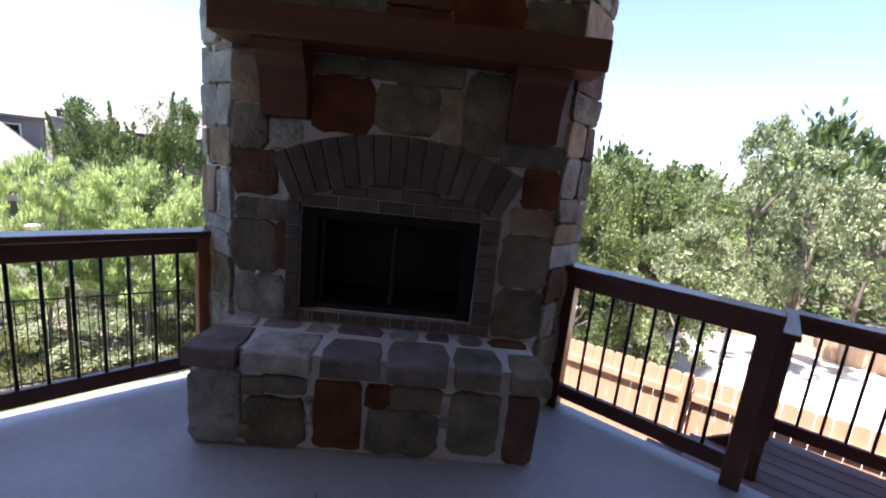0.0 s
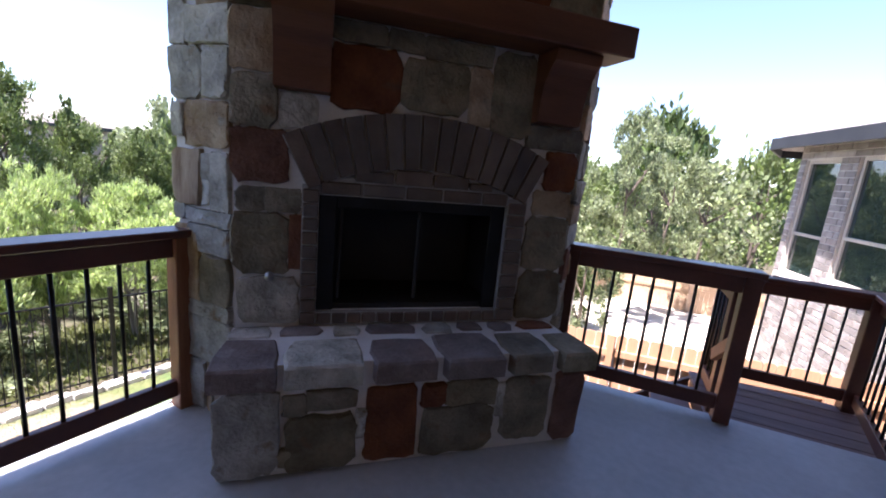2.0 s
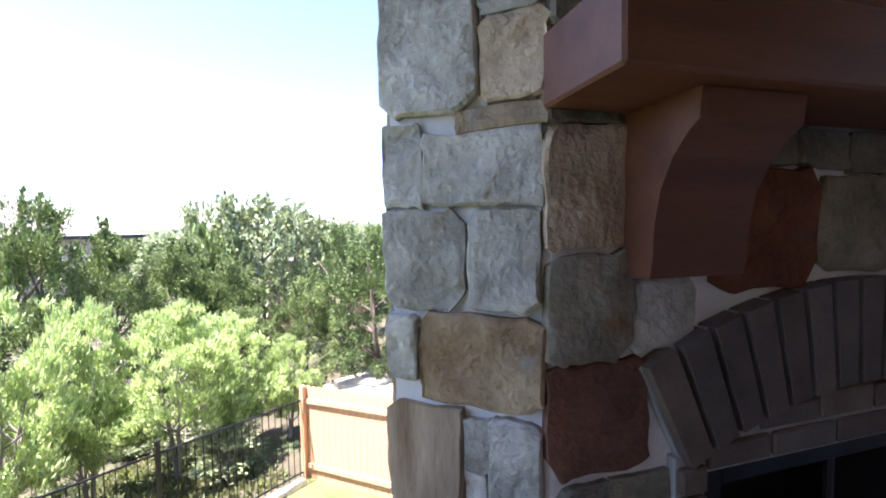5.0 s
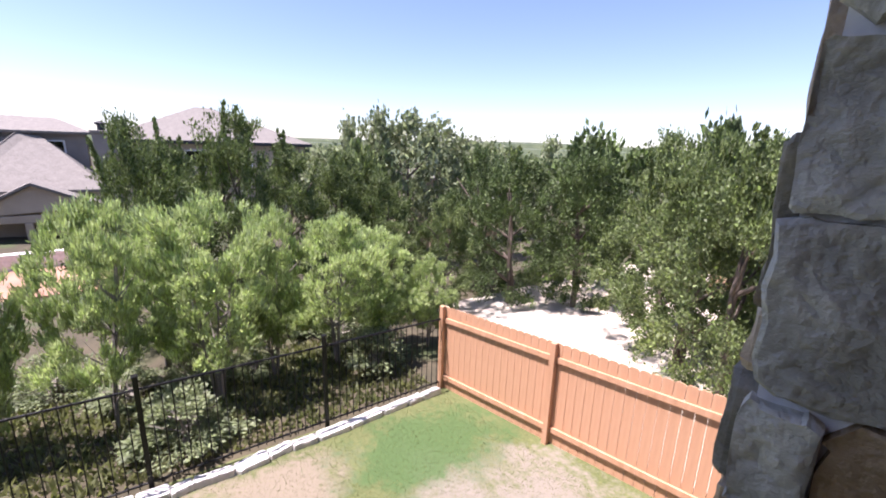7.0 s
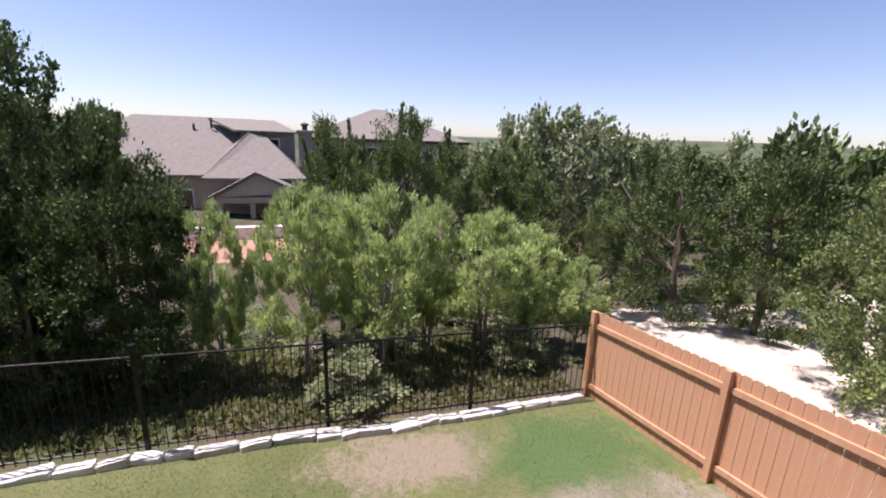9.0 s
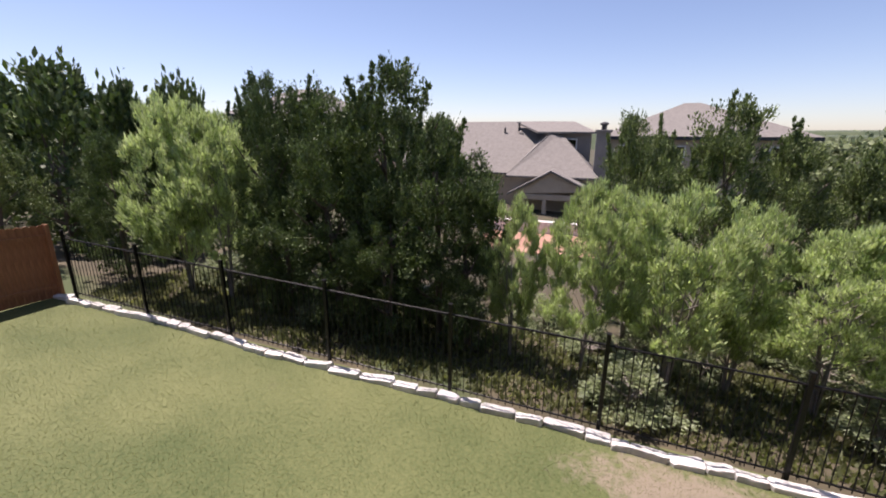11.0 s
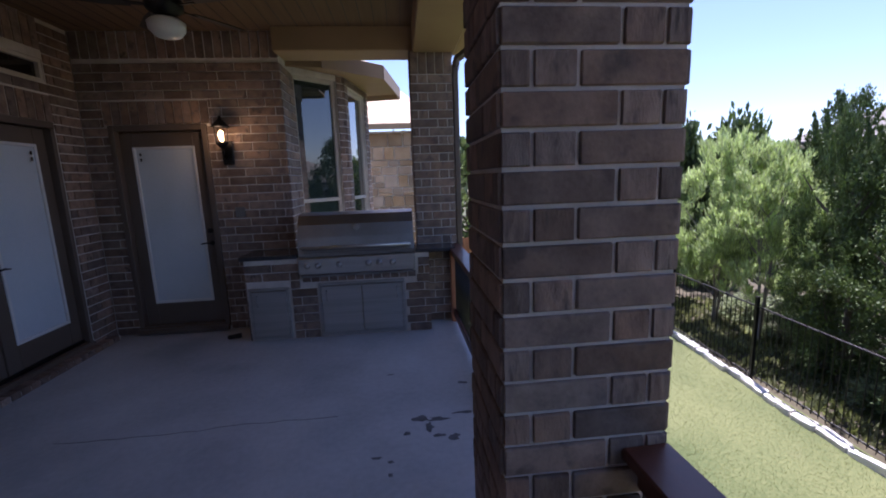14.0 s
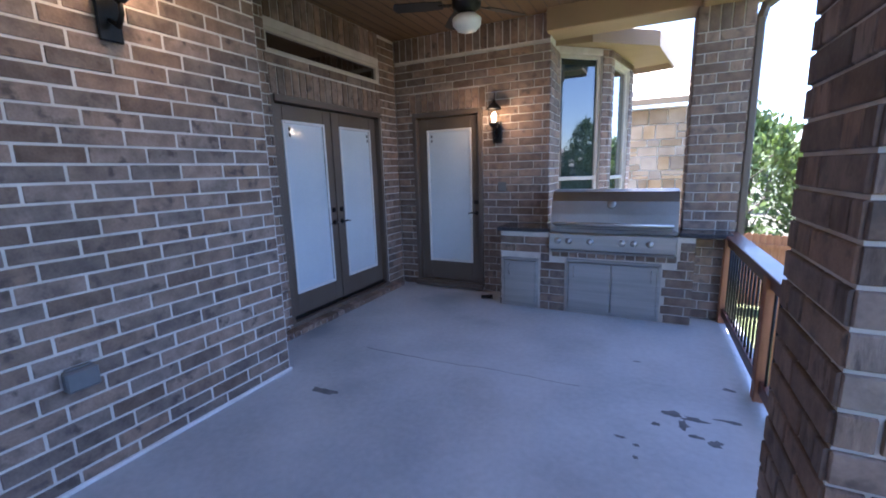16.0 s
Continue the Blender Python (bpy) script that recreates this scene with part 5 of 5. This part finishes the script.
def board_fence(name, p, q, zp, zq, height, post_side, label, mat, gap=2.45, keep=True):
    """Dog-eared board fence from p to q with rails and posts on one side."""
    p, q = Vector((*p, zp)), Vector((*q, zq))
    d = q - p
    n = math.hypot(d.x, d.y)
    ang = math.degrees(math.atan2(d.y, d.x))
    f = thing(name, label, "fence", pose(0, 0, 0))
    c = 0.025
    BM = Shape().prism([(-0.068, 0), (0.068, 0), (0.068, height - c), (0.068 - c, height), (-0.068 + c, height), (-0.068, height - c)], -0.009, 0.009, m=pose(0, 0, 0, 90)).mesh("board")
    k = int(n / 0.142)
    for i in range(k):
        s = (i + 0.5) / k
        part("board", BM, mat, f, m=Matrix.Translation(p + d * s) @ pose(0, 0, 0, 0, 0, ang))
    side = Vector((math.sin(radians(ang)), -math.cos(radians(ang)), 0)) * post_side
    for i in range(int(n / gap) + 1):
        s = min(1, i * gap / n)
        part("post", Shape().box(-0.045, 0.045, -0.045, 0.045, -0.3, height + 0.02, 0.004), mat, f, m=Matrix.Translation(p + d * s + side * 0.07) @ pose(0, 0, 0, 0, 0, ang))
    for h in (0.28, height - 0.27):
        a, b = p + side * 0.032 + Vector((0, 0, h)), q + side * 0.032 + Vector((0, 0, h))
        part("rail", Shape().add([(*(a + side * o + Vector((0, 0, e)))[:],) for o in (-0.019, 0.019) for e in (-0.045, 0.045)] + [(*(b + side * o + Vector((0, 0, e)))[:],) for o in (-0.019, 0.019) for e in (-0.045, 0.045)], [(0, 1, 3, 2), (4, 6, 7, 5), (0, 4, 5, 1), (2, 3, 7, 6), (0, 2, 6, 4), (1, 5, 7, 3)]), mat, f)
    return f


board_fence("board_fence", (-8.56, 5.17), (2.2, 6.44), -2.96, -2.36, 1.80, 1, "orange-brown stained cedar board fence beside the lawn", M_FENCE)
# its face is away from the sun: shade also put into the colour, darker than M_FENCE
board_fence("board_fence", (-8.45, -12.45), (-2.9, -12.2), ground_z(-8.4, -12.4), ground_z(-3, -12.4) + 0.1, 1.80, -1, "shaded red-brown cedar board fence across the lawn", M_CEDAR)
board_fence("far_board_fence", turned(-5, 17.5), turned(14, 16.0), -3.9, -3.4, 1.8, 1, "pale weathered board fence beyond the woods", M_FENCEFAR)


# ---- trees ----
def crown_mesh(name, kind, seed):
    """Thousands of small leaves in clumps round a crown one metre high and one wide."""
    g = np.random.default_rng(seed)
    fine = not kind.startswith("far_")
    kind = kind.replace("far_", "")
    boughs, clumps, per = {"juniper": (74, 560, 54), "willow": (60, 440, 60), "oak": (46, 330, 40), "bush": (24, 130, 34)}[kind] if fine else (36, 190, 16)
    t = g.beta(1.15, 1.25, boughs) if kind != "oak" else g.beta(1.6, 1.3, boughs)
    w = np.arange(boughs) * 2.4 + g.uniform(-0.5, 0.5, boughs)
    lump = np.array([0.92 + 0.75 * noise.noise((math.cos(a) * 1.5 + seed * 3.1, math.sin(a) * 1.5, b * 3.6)) for a, b in zip(w, t)])
    if kind == "juniper":
        env = np.where(t < 0.22, 0.55 + 2.0 * t, 1.0 - np.clip(t - 0.22, 0, 1) ** 1.7 * 1.15)
    elif kind == "willow":
        env = 0.42 + 0.75 * np.sin(np.pi * np.clip(t, 0, 1) ** 0.8) * 0.85
    elif kind == "oak":
        env = np.sin(np.pi * np.clip(0.12 + 0.84 * t, 0, 1)) ** 0.7
    else:
        env = np.sqrt(np.clip(1 - t * t, 0.02, 1))
    r = 0.46 * env * lump * np.sqrt(g.uniform(0.45, 1.0, boughs))
    c = np.stack([r * np.cos(w), r * np.sin(w), 0.05 + 0.93 * t], 1)
    pick = g.integers(0, boughs, clumps)
    reach = g.uniform(0.5, 1.0, boughs)[pick][:, None]
    c = c[pick] + g.normal(0, 1, (clumps, 3)) * np.array([0.058, 0.058, 0.030 if kind != "willow" else 0.06]) * reach
    slim = np.ones(len(c))
    if kind == "juniper":
        for k in range(11):
            a, b, lean = g.uniform(0, 2 * np.pi), g.uniform(0.03, 0.34), g.uniform(0, 2 * np.pi)
            n = g.integers(7, 12)
            top = g.uniform(0.93, 1.08) - 0.5 * b
            z = np.linspace(top - 0.20, top, n)
            bend = 1.6 * (z - z[0]) ** 2
            c = np.concatenate([c, np.stack([b * np.cos(a) + bend * np.cos(lean), b * np.sin(a) + bend * np.sin(lean), z], 1)])
            slim = np.concatenate([slim, np.linspace(0.8, 0.22, n)])
    n = len(c) * per
    size = {"juniper": (0.020, 0.021), "willow": (0.050, 0.021), "oak": (0.028, 0.024), "bush": (0.07, 0.06)}[kind]
    if not fine:
        size = (0.06, 0.05)
    centre = np.repeat(c, per, 0) + g.normal(0, 1, (n, 3)) * np.array([size[1], size[1], size[1] * 0.8]) * np.repeat(slim, per)[:, None]
    out = centre - np.array([0, 0, 0.45])
    out[:, 2] = out[:, 2] * 0.5 + (0.95 if kind == "willow" else 0.18)
    out /= np.linalg.norm(out, axis=1)[:, None] + 1e-6
    d = out * (1.0 if kind != "oak" else 0.3) + g.normal(0, 0.38 if kind == "willow" else 0.55, (n, 3))
    d /= np.linalg.norm(d, axis=1)[:, None]
    s = np.cross(d, g.normal(0, 1, (n, 3)))
    s /= np.linalg.norm(s, axis=1)[:, None] + 1e-6
    ln = size[0] * g.uniform(0.5, 1.2, n)[:, None]
    wd = ln * {"juniper": 0.28, "willow": 0.11, "oak": 0.36, "bush": 0.2}[kind]
    v = np.stack([centre, centre + d * ln * 0.5 + s * wd, centre + d * ln, centre + d * ln * 0.5 - s * wd], 1).reshape(-1, 3)
    me = bpy.data.meshes.new(name)
    me.vertices.add(4 * n)
    me.vertices.foreach_set("co", v.ravel())
    me.loops.add(4 * n)
    me.loops.foreach_set("vertex_index", np.arange(4 * n))
    me.polygons.add(n)
    me.polygons.foreach_set("loop_start", np.arange(0, 4 * n, 4))
    me.polygons.foreach_set("loop_total", np.full(n, 4))
    me.update()
    return me


def trunk_mesh(name, kind, seed):
    g = random.Random(seed)
    s = Shape()
    stems = {"juniper": 2, "willow": 6, "oak": 1, "bush": 3}[kind]
    for k in range(stems):
        a = g.uniform(0, 6.28)
        lean = {"juniper": 0.10, "willow": 0.26, "oak": 0.06, "bush": 0.2}[kind]
        foot = 0.012 if kind == "willow" else 0.026
        pts = [(0.02 * math.cos(a), 0.02 * math.sin(a), -0.06)]
        for i in range(1, 6):
            h = i / 6
            pts.append((lean * h * math.cos(a) + g.uniform(-0.02, 0.02), lean * h * math.sin(a) + g.uniform(-0.02, 0.02), h * 0.92))
        s.tube(pts, [foot * (1 - 0.15 * i) for i in range(6)], 7, False)
        for i in range(5):
            h = g.uniform(0.25, 0.8)
            p = Vector(pts[min(5, int(h * 6))])
            b = g.uniform(0, 6.28)
            ln = g.uniform(0.15, 0.36)
            s.tube([p, p + Vector((math.cos(b) * ln * 0.5, math.sin(b) * ln * 0.5, ln * 0.25)), p + Vector((math.cos(b) * ln, math.sin(b) * ln, ln * 0.6))], [foot * 0.45, foot * 0.3, foot * 0.12], 5, False)
    return s.mesh(name, True)


CROWNS = {}
for kind, mat, bark, label in (("juniper", L_JUNIPER, M_BARK, "dense dark green juniper tree"), ("cedar", L_JUNIPER2, M_BARK, "bright green cedar tree in the woods"), ("willow", L_WILLOW, M_BARKGREY, "pale green feathery shrub with many thin stems"), ("oak", L_OAK, M_BARK, "open grey-green oak with a dark trunk"), ("bush", L_OAK, M_BARKGREY, "low green bush in the undergrowth")):
    for k in range(6):
        shape = ("far_" if k > 2 else "") + ("juniper" if kind == "cedar" else kind)
        c = crown_mesh("crown", shape, 10 * k + len(kind))
        c.materials.append(mat)
        s = trunk_mesh("trunk", shape.replace("far_", ""), 7 * k + len(kind))
        s.materials.append(bark)
        CROWNS[kind, k] = (c, s, label)
COUNT = [0]


def tree(kind, x, y, h, r, sink=0.0):
    COUNT[0] += 1
    k = COUNT[0] % 3 + (3 if math.hypot(x + 2.5, y) > 17 else 0)
    h *= 0.92
    c, s, label = CROWNS[kind, k]
    t = thing({"juniper": "juniper_tree", "cedar": "cedar_tree", "willow": "willow_shrub", "oak": "oak_tree", "bush": "bush"}[kind], label, {"willow": "shrub", "bush": "bush"}.get(kind, "tree"), pose(x, y, ground_z(x, y) - sink, 0, 0, (COUNT[0] * 77) % 360), group="trees of the woods")
    t.scale = (2 * r, 2 * r, h)
    lift = {"oak": 0.28, "willow": 0.22}.get(kind, 0.0)
    part("crown", c, None, t, m=Matrix.Translation((0, 0, lift)) @ Matrix.Diagonal((1, 1, 1 - lift, 1)))
    part("trunk", s, None, t)


def tree_to(kind, x, y, top, r):
    """A tree whose crown ends at a height above the patio floor."""
    tree(kind, x, y, (top - ground_z(x, y)) / 0.92, r)


# behind the iron fence
for a in ((-11.2, -6.7, 2.9, 1.7), (-11.4, -4.8, 3.2, 2.1), (-11.0, -3.3, 2.2, 1.5), (-10.4, -5.6, 1.9, 1.5), (-10.7, -7.6, 2.6, 1.0), (-13.2, -13.4, 3.2, 1.6), (-13.0, -15.6, 3.3, 1.7), (-12.0, -18.0, 3.4, 1.9), (-14.0, -21.0, 4.2, 2.4), (-10.2, -12.6, 1.8, 1.1), (-13.4, -10.2, 3.4, 1.5), (-14.5, -6.2, 2.6, 1.8), (-10.7, -2.5, 0.9, 1.1), (-10.2, -4.2, 0.8, 1.1), (-10.3, -7.0, 0.6, 1.1)):
    tree_to("juniper", *a)
for a in ((-10.3, -8.9, 2.1, 1.2), (-10.2, -10.2, 2.5, 1.2), (-10.5, -1.5, 0.55, 0.62), (-10.6, -0.15, 0.78, 0.85), (-10.7, 1.45, 0.82, 1.15), (-11.0, 2.55, 0.5, 0.9), (-10.8, 3.9, 0.25, 1.15), (-10.9, 5.0, -0.1, 1.1), (-10.4, 6.1, -0.75, 0.7), (-12.4, 0.8, 0.3, 1.1)):
    tree_to("willow", *a)
for a in ((-15.0, 0.8, 2.3, 1.5), (-15.0, 2.9, 2.55, 1.7), (-15.6, 4.6, 1.9, 1.6), (-16.0, 6.4, 1.6, 1.6), (-15.0, 7.6, 1.0, 1.5), (-18.5, 8.6, 1.6, 1.7), (-13.6, 7.0, -0.4, 1.3), (-13.0, 8.6, 0.2, 1.3), (-19.0, 2.0, 1.6, 1.8)):
    tree_to("cedar", *a)
for a in ((-20.0, 9.6, 3.7, 1.5), (-20.4, 12.2, 3.3, 1.9), (-21.0, 14.6, 3.0, 2.0), (-20.5, 16.8, 2.8, 1.9)):
    tree_to("oak", *a)
# beyond the board fence
for a in ((-12.0, 11.0, 1.7, 2.0), (-10.3, 12.4, 1.9, 1.8), (-14.2, 11.6, 1.8, 1.9), (-12.4, 15.6, 2.4, 2.2), (-8.2, 17.0, 2.9, 2.2)):
    tree_to("juniper", *a)
for a in ((-7.3, 11.6, 2.4, 1.7), (-6.0, 10.2, 2.2, 1.7), (-4.8, 8.9, 2.1, 1.6), (-3.9, 10.6, 2.0, 1.5), (-5.4, 13.0, 2.3, 1.8)):
    tree_to("cedar", *a)
for a in ((-2.0, 11.2, 1.9, 1.5), (-3.6, 13.4, 2.2, 1.9), (-1.9, 16.6, 2.0, 1.7)):
    tree_to("cedar", *turned(*a[:2]), *a[2:])
for a in ((-0.3, 13.2, 3.4, 1.0), (0.9, 14.6, 2.9, 1.1), (2.4, 17.0, 2.2, 1.5), (-0.9, 8.8, 1.0, 0.9)):
    tree_to("oak", *turned(*a[:2]), *a[2:])
for a in ((-3.6, -17.5, 3.0, 2.0), (-5.2, -19.5, 3.3, 2.2), (-2.2, -20.5, 3.4, 2.2), (-7.2, -18.4, 2.6, 1.9), (-9.0, -15.6, 2.0, 1.4)):
    tree_to("cedar", *a)
rng = random.Random(77)
for i in range(26):
    tree("bush", rng.uniform(-13.5, -9.3), rng.uniform(-11, 4.8), rng.uniform(0.5, 1.2), rng.uniform(0.4, 0.8))
for i in range(84):
    x, y = rng.uniform(-66, -23), rng.uniform(-45, 66)
    if not (x < -20 and -15 < y < 17 and abs(y + 1.0) < 0.40 * -x):
        tree(rng.choice(("cedar", "juniper", "oak")), x, y, rng.uniform(6.4, 8.6), rng.uniform(1.9, 3.0))
for i in range(34):
    tree(rng.choice(("cedar", "juniper", "oak", "cedar")), rng.uniform(-24, 14), rng.uniform(19, 60), rng.uniform(6.0, 8.0), rng.uniform(1.8, 2.8))
for i in range(14):
    tree(rng.choice(("juniper", "cedar")), rng.uniform(-30, -9), rng.uniform(-42, -18), rng.uniform(4.5, 6.5), rng.uniform(1.8, 2.8))


# ---- far houses and hills ----
def slab_roof(faces):
    """Roof planes with the thickness of shingles and decking, each given by its upper corners."""
    r = Shape()
    for f in faces:
        n = len(f)
        r.add(list(f) + [(x, y, z - 0.16) for x, y, z in f], [tuple(range(n)), tuple(range(2 * n - 1, n - 1, -1))] + [(i, n + i, n + (i + 1) % n, (i + 1) % n) for i in range(n)])
    return r


def house_window(h, x, y0, y1, z0, z1):
    w = part("window", Shape().box(x, x + 0.08, y0, y0 + 0.1, z0, z1).box(x, x + 0.08, y1 - 0.1, y1, z0, z1).box(x, x + 0.08, y0 + 0.1, y1 - 0.1, z0, z0 + 0.1).box(x, x + 0.08, y0 + 0.1, y1 - 0.1, z1 - 0.1, z1), M_WHITE, h)
    part("pane", Shape().box(x + 0.01, x + 0.05, y0 + 0.1, y1 - 0.1, z0 + 0.1, z1 - 0.1, 0), M_DARKGLASS, w)


def neighbour_house():
    """House behind the woods: a low hip, an upper storey with its own roof, a porch gable and a chimney."""
    h = thing("house", "tan neighbouring house with grey-brown shingle roofs and a chimney", "house", pose(0, 0, 0))
    part("wall", Shape().box(-52, -40.4, -19.5, -7.0, -8, -1.6, 0).box(-52, -38.6, -7.0, -0.2, -8, -1.65, 0), M_STUCCO, h)
    part("upper_wall", Shape().box(-50, -43.6, -5.0, -0.75, -1.6, 2.0, 0), M_UPPER, h, "grey-brown upper storey wall")
    part("roof", slab_roof((
        ((-39.9, -20.2, -1.45), (-39.9, -7.3, -1.45), (-43.0, -4.2, 2.05), (-47.5, -4.2, 3.15), (-47.5, -14.0, 3.15)),
        ((-38.0, -7.3, -1.50), (-38.0, 0.2, -1.50), (-43.2, -3.1, 1.75), (-43.2, -4.2, 2.05)),
        ((-38.0, 0.2, -1.50), (-44.0, 0.2, -1.50), (-43.2, -3.1, 1.75)),
        ((-39.9, -7.3, -1.45), (-38.0, -7.3, -1.50), (-43.1, -4.2, 2.05)),
        ((-47.5, -14.0, 3.15), (-47.5, -4.2, 3.15), (-53.0, -4.2, -1.4), (-53.0, -20.2, -1.4)),
        ((-39.9, -20.2, -1.45), (-47.5, -14.0, 3.15), (-53.0, -20.2, -1.4)))), M_SHINGLE, h)
    part("upper_roof", slab_roof((((-43.0, -5.4, 2.1), (-43.0, -0.3, 2.1), (-46.5, -2.4, 3.1), (-46.5, -8.0, 3.1)), ((-43.0, -0.3, 2.1), (-50.0, -0.3, 2.1), (-46.5, -2.4, 3.1)))), M_SHINGLE, h)
    porch = part("porch_roof", slab_roof((((-36.0, -6.7, -2.75), (-36.0, -3.35, -0.85), (-42.0, -3.35, -0.85), (-42.0, -6.7, -2.75)), ((-36.0, -3.35, -0.85), (-36.0, -0.1, -2.35), (-42.0, -0.1, -2.35), (-42.0, -3.35, -0.85)))), M_SHINGLE, h)
    part("porch_gable", Shape().prism([(-6.2, -2.75), (-0.5, -2.45), (-3.35, -1.05)], -36.5, -36.3, m=Matrix(((0, 0, 1, 0), (1, 0, 0, 0), (0, 1, 0, 0), (0, 0, 0, 1)))), M_STUCCO, porch)
    part("porch_beam", Shape().box(-36.6, -36.3, -6.2, -0.5, -3.2, -2.75, 0.02), M_STUCCO, porch)
    for y in (-6.1, -3.9, -0.8):
        part("porch_post", Shape().box(-36.6, -36.25, y, y + 0.35, -8, -3.2, 0.02), M_STUCCO, porch)
    stack = part("chimney", Shape().box(-40.3, -39.2, -0.30, 0.80, -6, 2.2, 0.03).box(-40.4, -39.1, -0.40, 0.90, 2.05, 2.25, 0.02), M_UPPER, h)
    part("chimney_cap", Shape().lathe([(0.22, 0), (0.22, 0.35), (0.36, 0.40), (0.36, 0.48), (0.08, 0.62)], (-39.75, 0.25, 2.25), 10), M_DARKTRIM, stack)
    for y in (-17.0, -13.0, -10.0):
        house_window(h, -40.4, y, y + 1.6, -4.4, -2.6)
    house_window(h, -43.6, -3.0, -1.9, 0.0, 1.5)
    for y, z in ((-9.0, 2.2), (-7.6, 2.75)):
        part("roof_vent", Shape().lathe([(0.10, -0.6), (0.10, 0.25), (0.14, 0.27), (0.05, 0.34)], (-45.6, y, z), 8), M_DARKTRIM, h)


def hip_house(x, y0, y1, depth, z0, eave, ridge, inset, label):
    """A plain house under a hip roof, its long side towards the lawn."""
    h = thing("house", label, "house", pose(0, 0, 0))
    part("wall", Shape().box(x - depth, x, y0, y1, z0, eave - 0.1, 0), M_STUCCO, h)
    o, c = 0.6, x - depth / 2
    a, b, d, e = (x + o, y0 - o, eave), (x + o, y1 + o, eave), (x - depth - o, y1 + o, eave), (x - depth - o, y0 - o, eave)
    p, q = (c, y0 + inset, ridge), (c, y1 - inset, ridge)
    part("roof", slab_roof(((a, b, q, p), (b, d, q), (d, e, p, q), (e, a, p))), M_SHINGLE, h)
    part("fascia", Shape().box(x + o, x + o + 0.05, y0 - o, y1 + o, eave - 0.3, eave, 0.01), M_DARKTRIM, h)
    n = int((y1 - y0) / 3.6)
    for i in range(n):
        y = y0 + (i + 0.5) * (y1 - y0) / n
        house_window(h, x, y - 0.8, y + 0.8, eave - 2.3, eave - 0.8)


neighbour_house()
hip_house(-46.0, 0.6, 16.4, 13.0, -9, 1.75, 5.0, 7.2, "neighbouring house with a high shingle hip roof among trees")
hip_house(-46.0, -45.0, -31.0, 13.0, -9, 4.2, 7.6, 5.0, "neighbouring house with a shingle roof above the trees")
# paved terrace and low white wall of the neighbour
terrace = thing("terrace", "salmon-coloured paved terrace with a low white wall", "terrace", pose(-24, -2.5, ground_z(-24, -2.5)))
part("paving", Shape().box(-4.0, 0.6, -5.0, 4.0, -0.6, 0.12, 0.02), M_PAVING, terrace, "salmon-coloured paving")
part("low_wall", Shape().box(-4.4, -4.0, -7.0, 5.2, -0.6, 0.85, 0.03), M_LIMEROCK, terrace, "low white wall")
shed = thing("far_shed", "small grey shed with a pale roof among the oaks", "shed", pose(-25.0, 15.6, -1.2))
part("wall", Shape().box(-1.0, 1.0, -0.9, 0.9, -3.4, 1.2, 0.02), M_STUCCO, shed)
part("roof", slab_roof((((1.2, -1.1, 1.2), (1.2, 1.1, 1.2), (0, 1.1, 1.7), (0, -1.1, 1.7)), ((0, -1.1, 1.7), (0, 1.1, 1.7), (-1.2, 1.1, 1.2), (-1.2, -1.1, 1.2)))), M_SHINGLE, shed)
board_fence("far_board_fence", (-23.0, 15.6), (-22.0, 20.5), -4.2, -4.2, 1.7, 1, "pale weathered board fence beyond the woods", M_FENCEFAR)
hill = Shape()
g = random.Random(31)
n = 72
for r, base, amp in ((260, -1, 7), (700, 2, 16)):
    k = len(hill.v)
    for i in range(n):
        a = 2 * math.pi * i / n
        top = base + amp * (0.5 + 0.5 * noise.noise((math.cos(a) * 2.2, math.sin(a) * 2.2, r)))
        hill.v += [((r - 60) * math.cos(a), (r - 60) * math.sin(a), -25), (r * math.cos(a), r * math.sin(a), top * 0.75), ((r + 40) * math.cos(a), (r + 40) * math.sin(a), top)]
    for i in range(n):
        j = (i + 1) % n
        for e in (0, 1):
            hill.f.append((k + 3 * i + e, k + 3 * j + e, k + 3 * j + e + 1, k + 3 * i + e + 1))
structure("backdrop", hill, M_HILL, "distant wooded hills on the horizon", "hills")
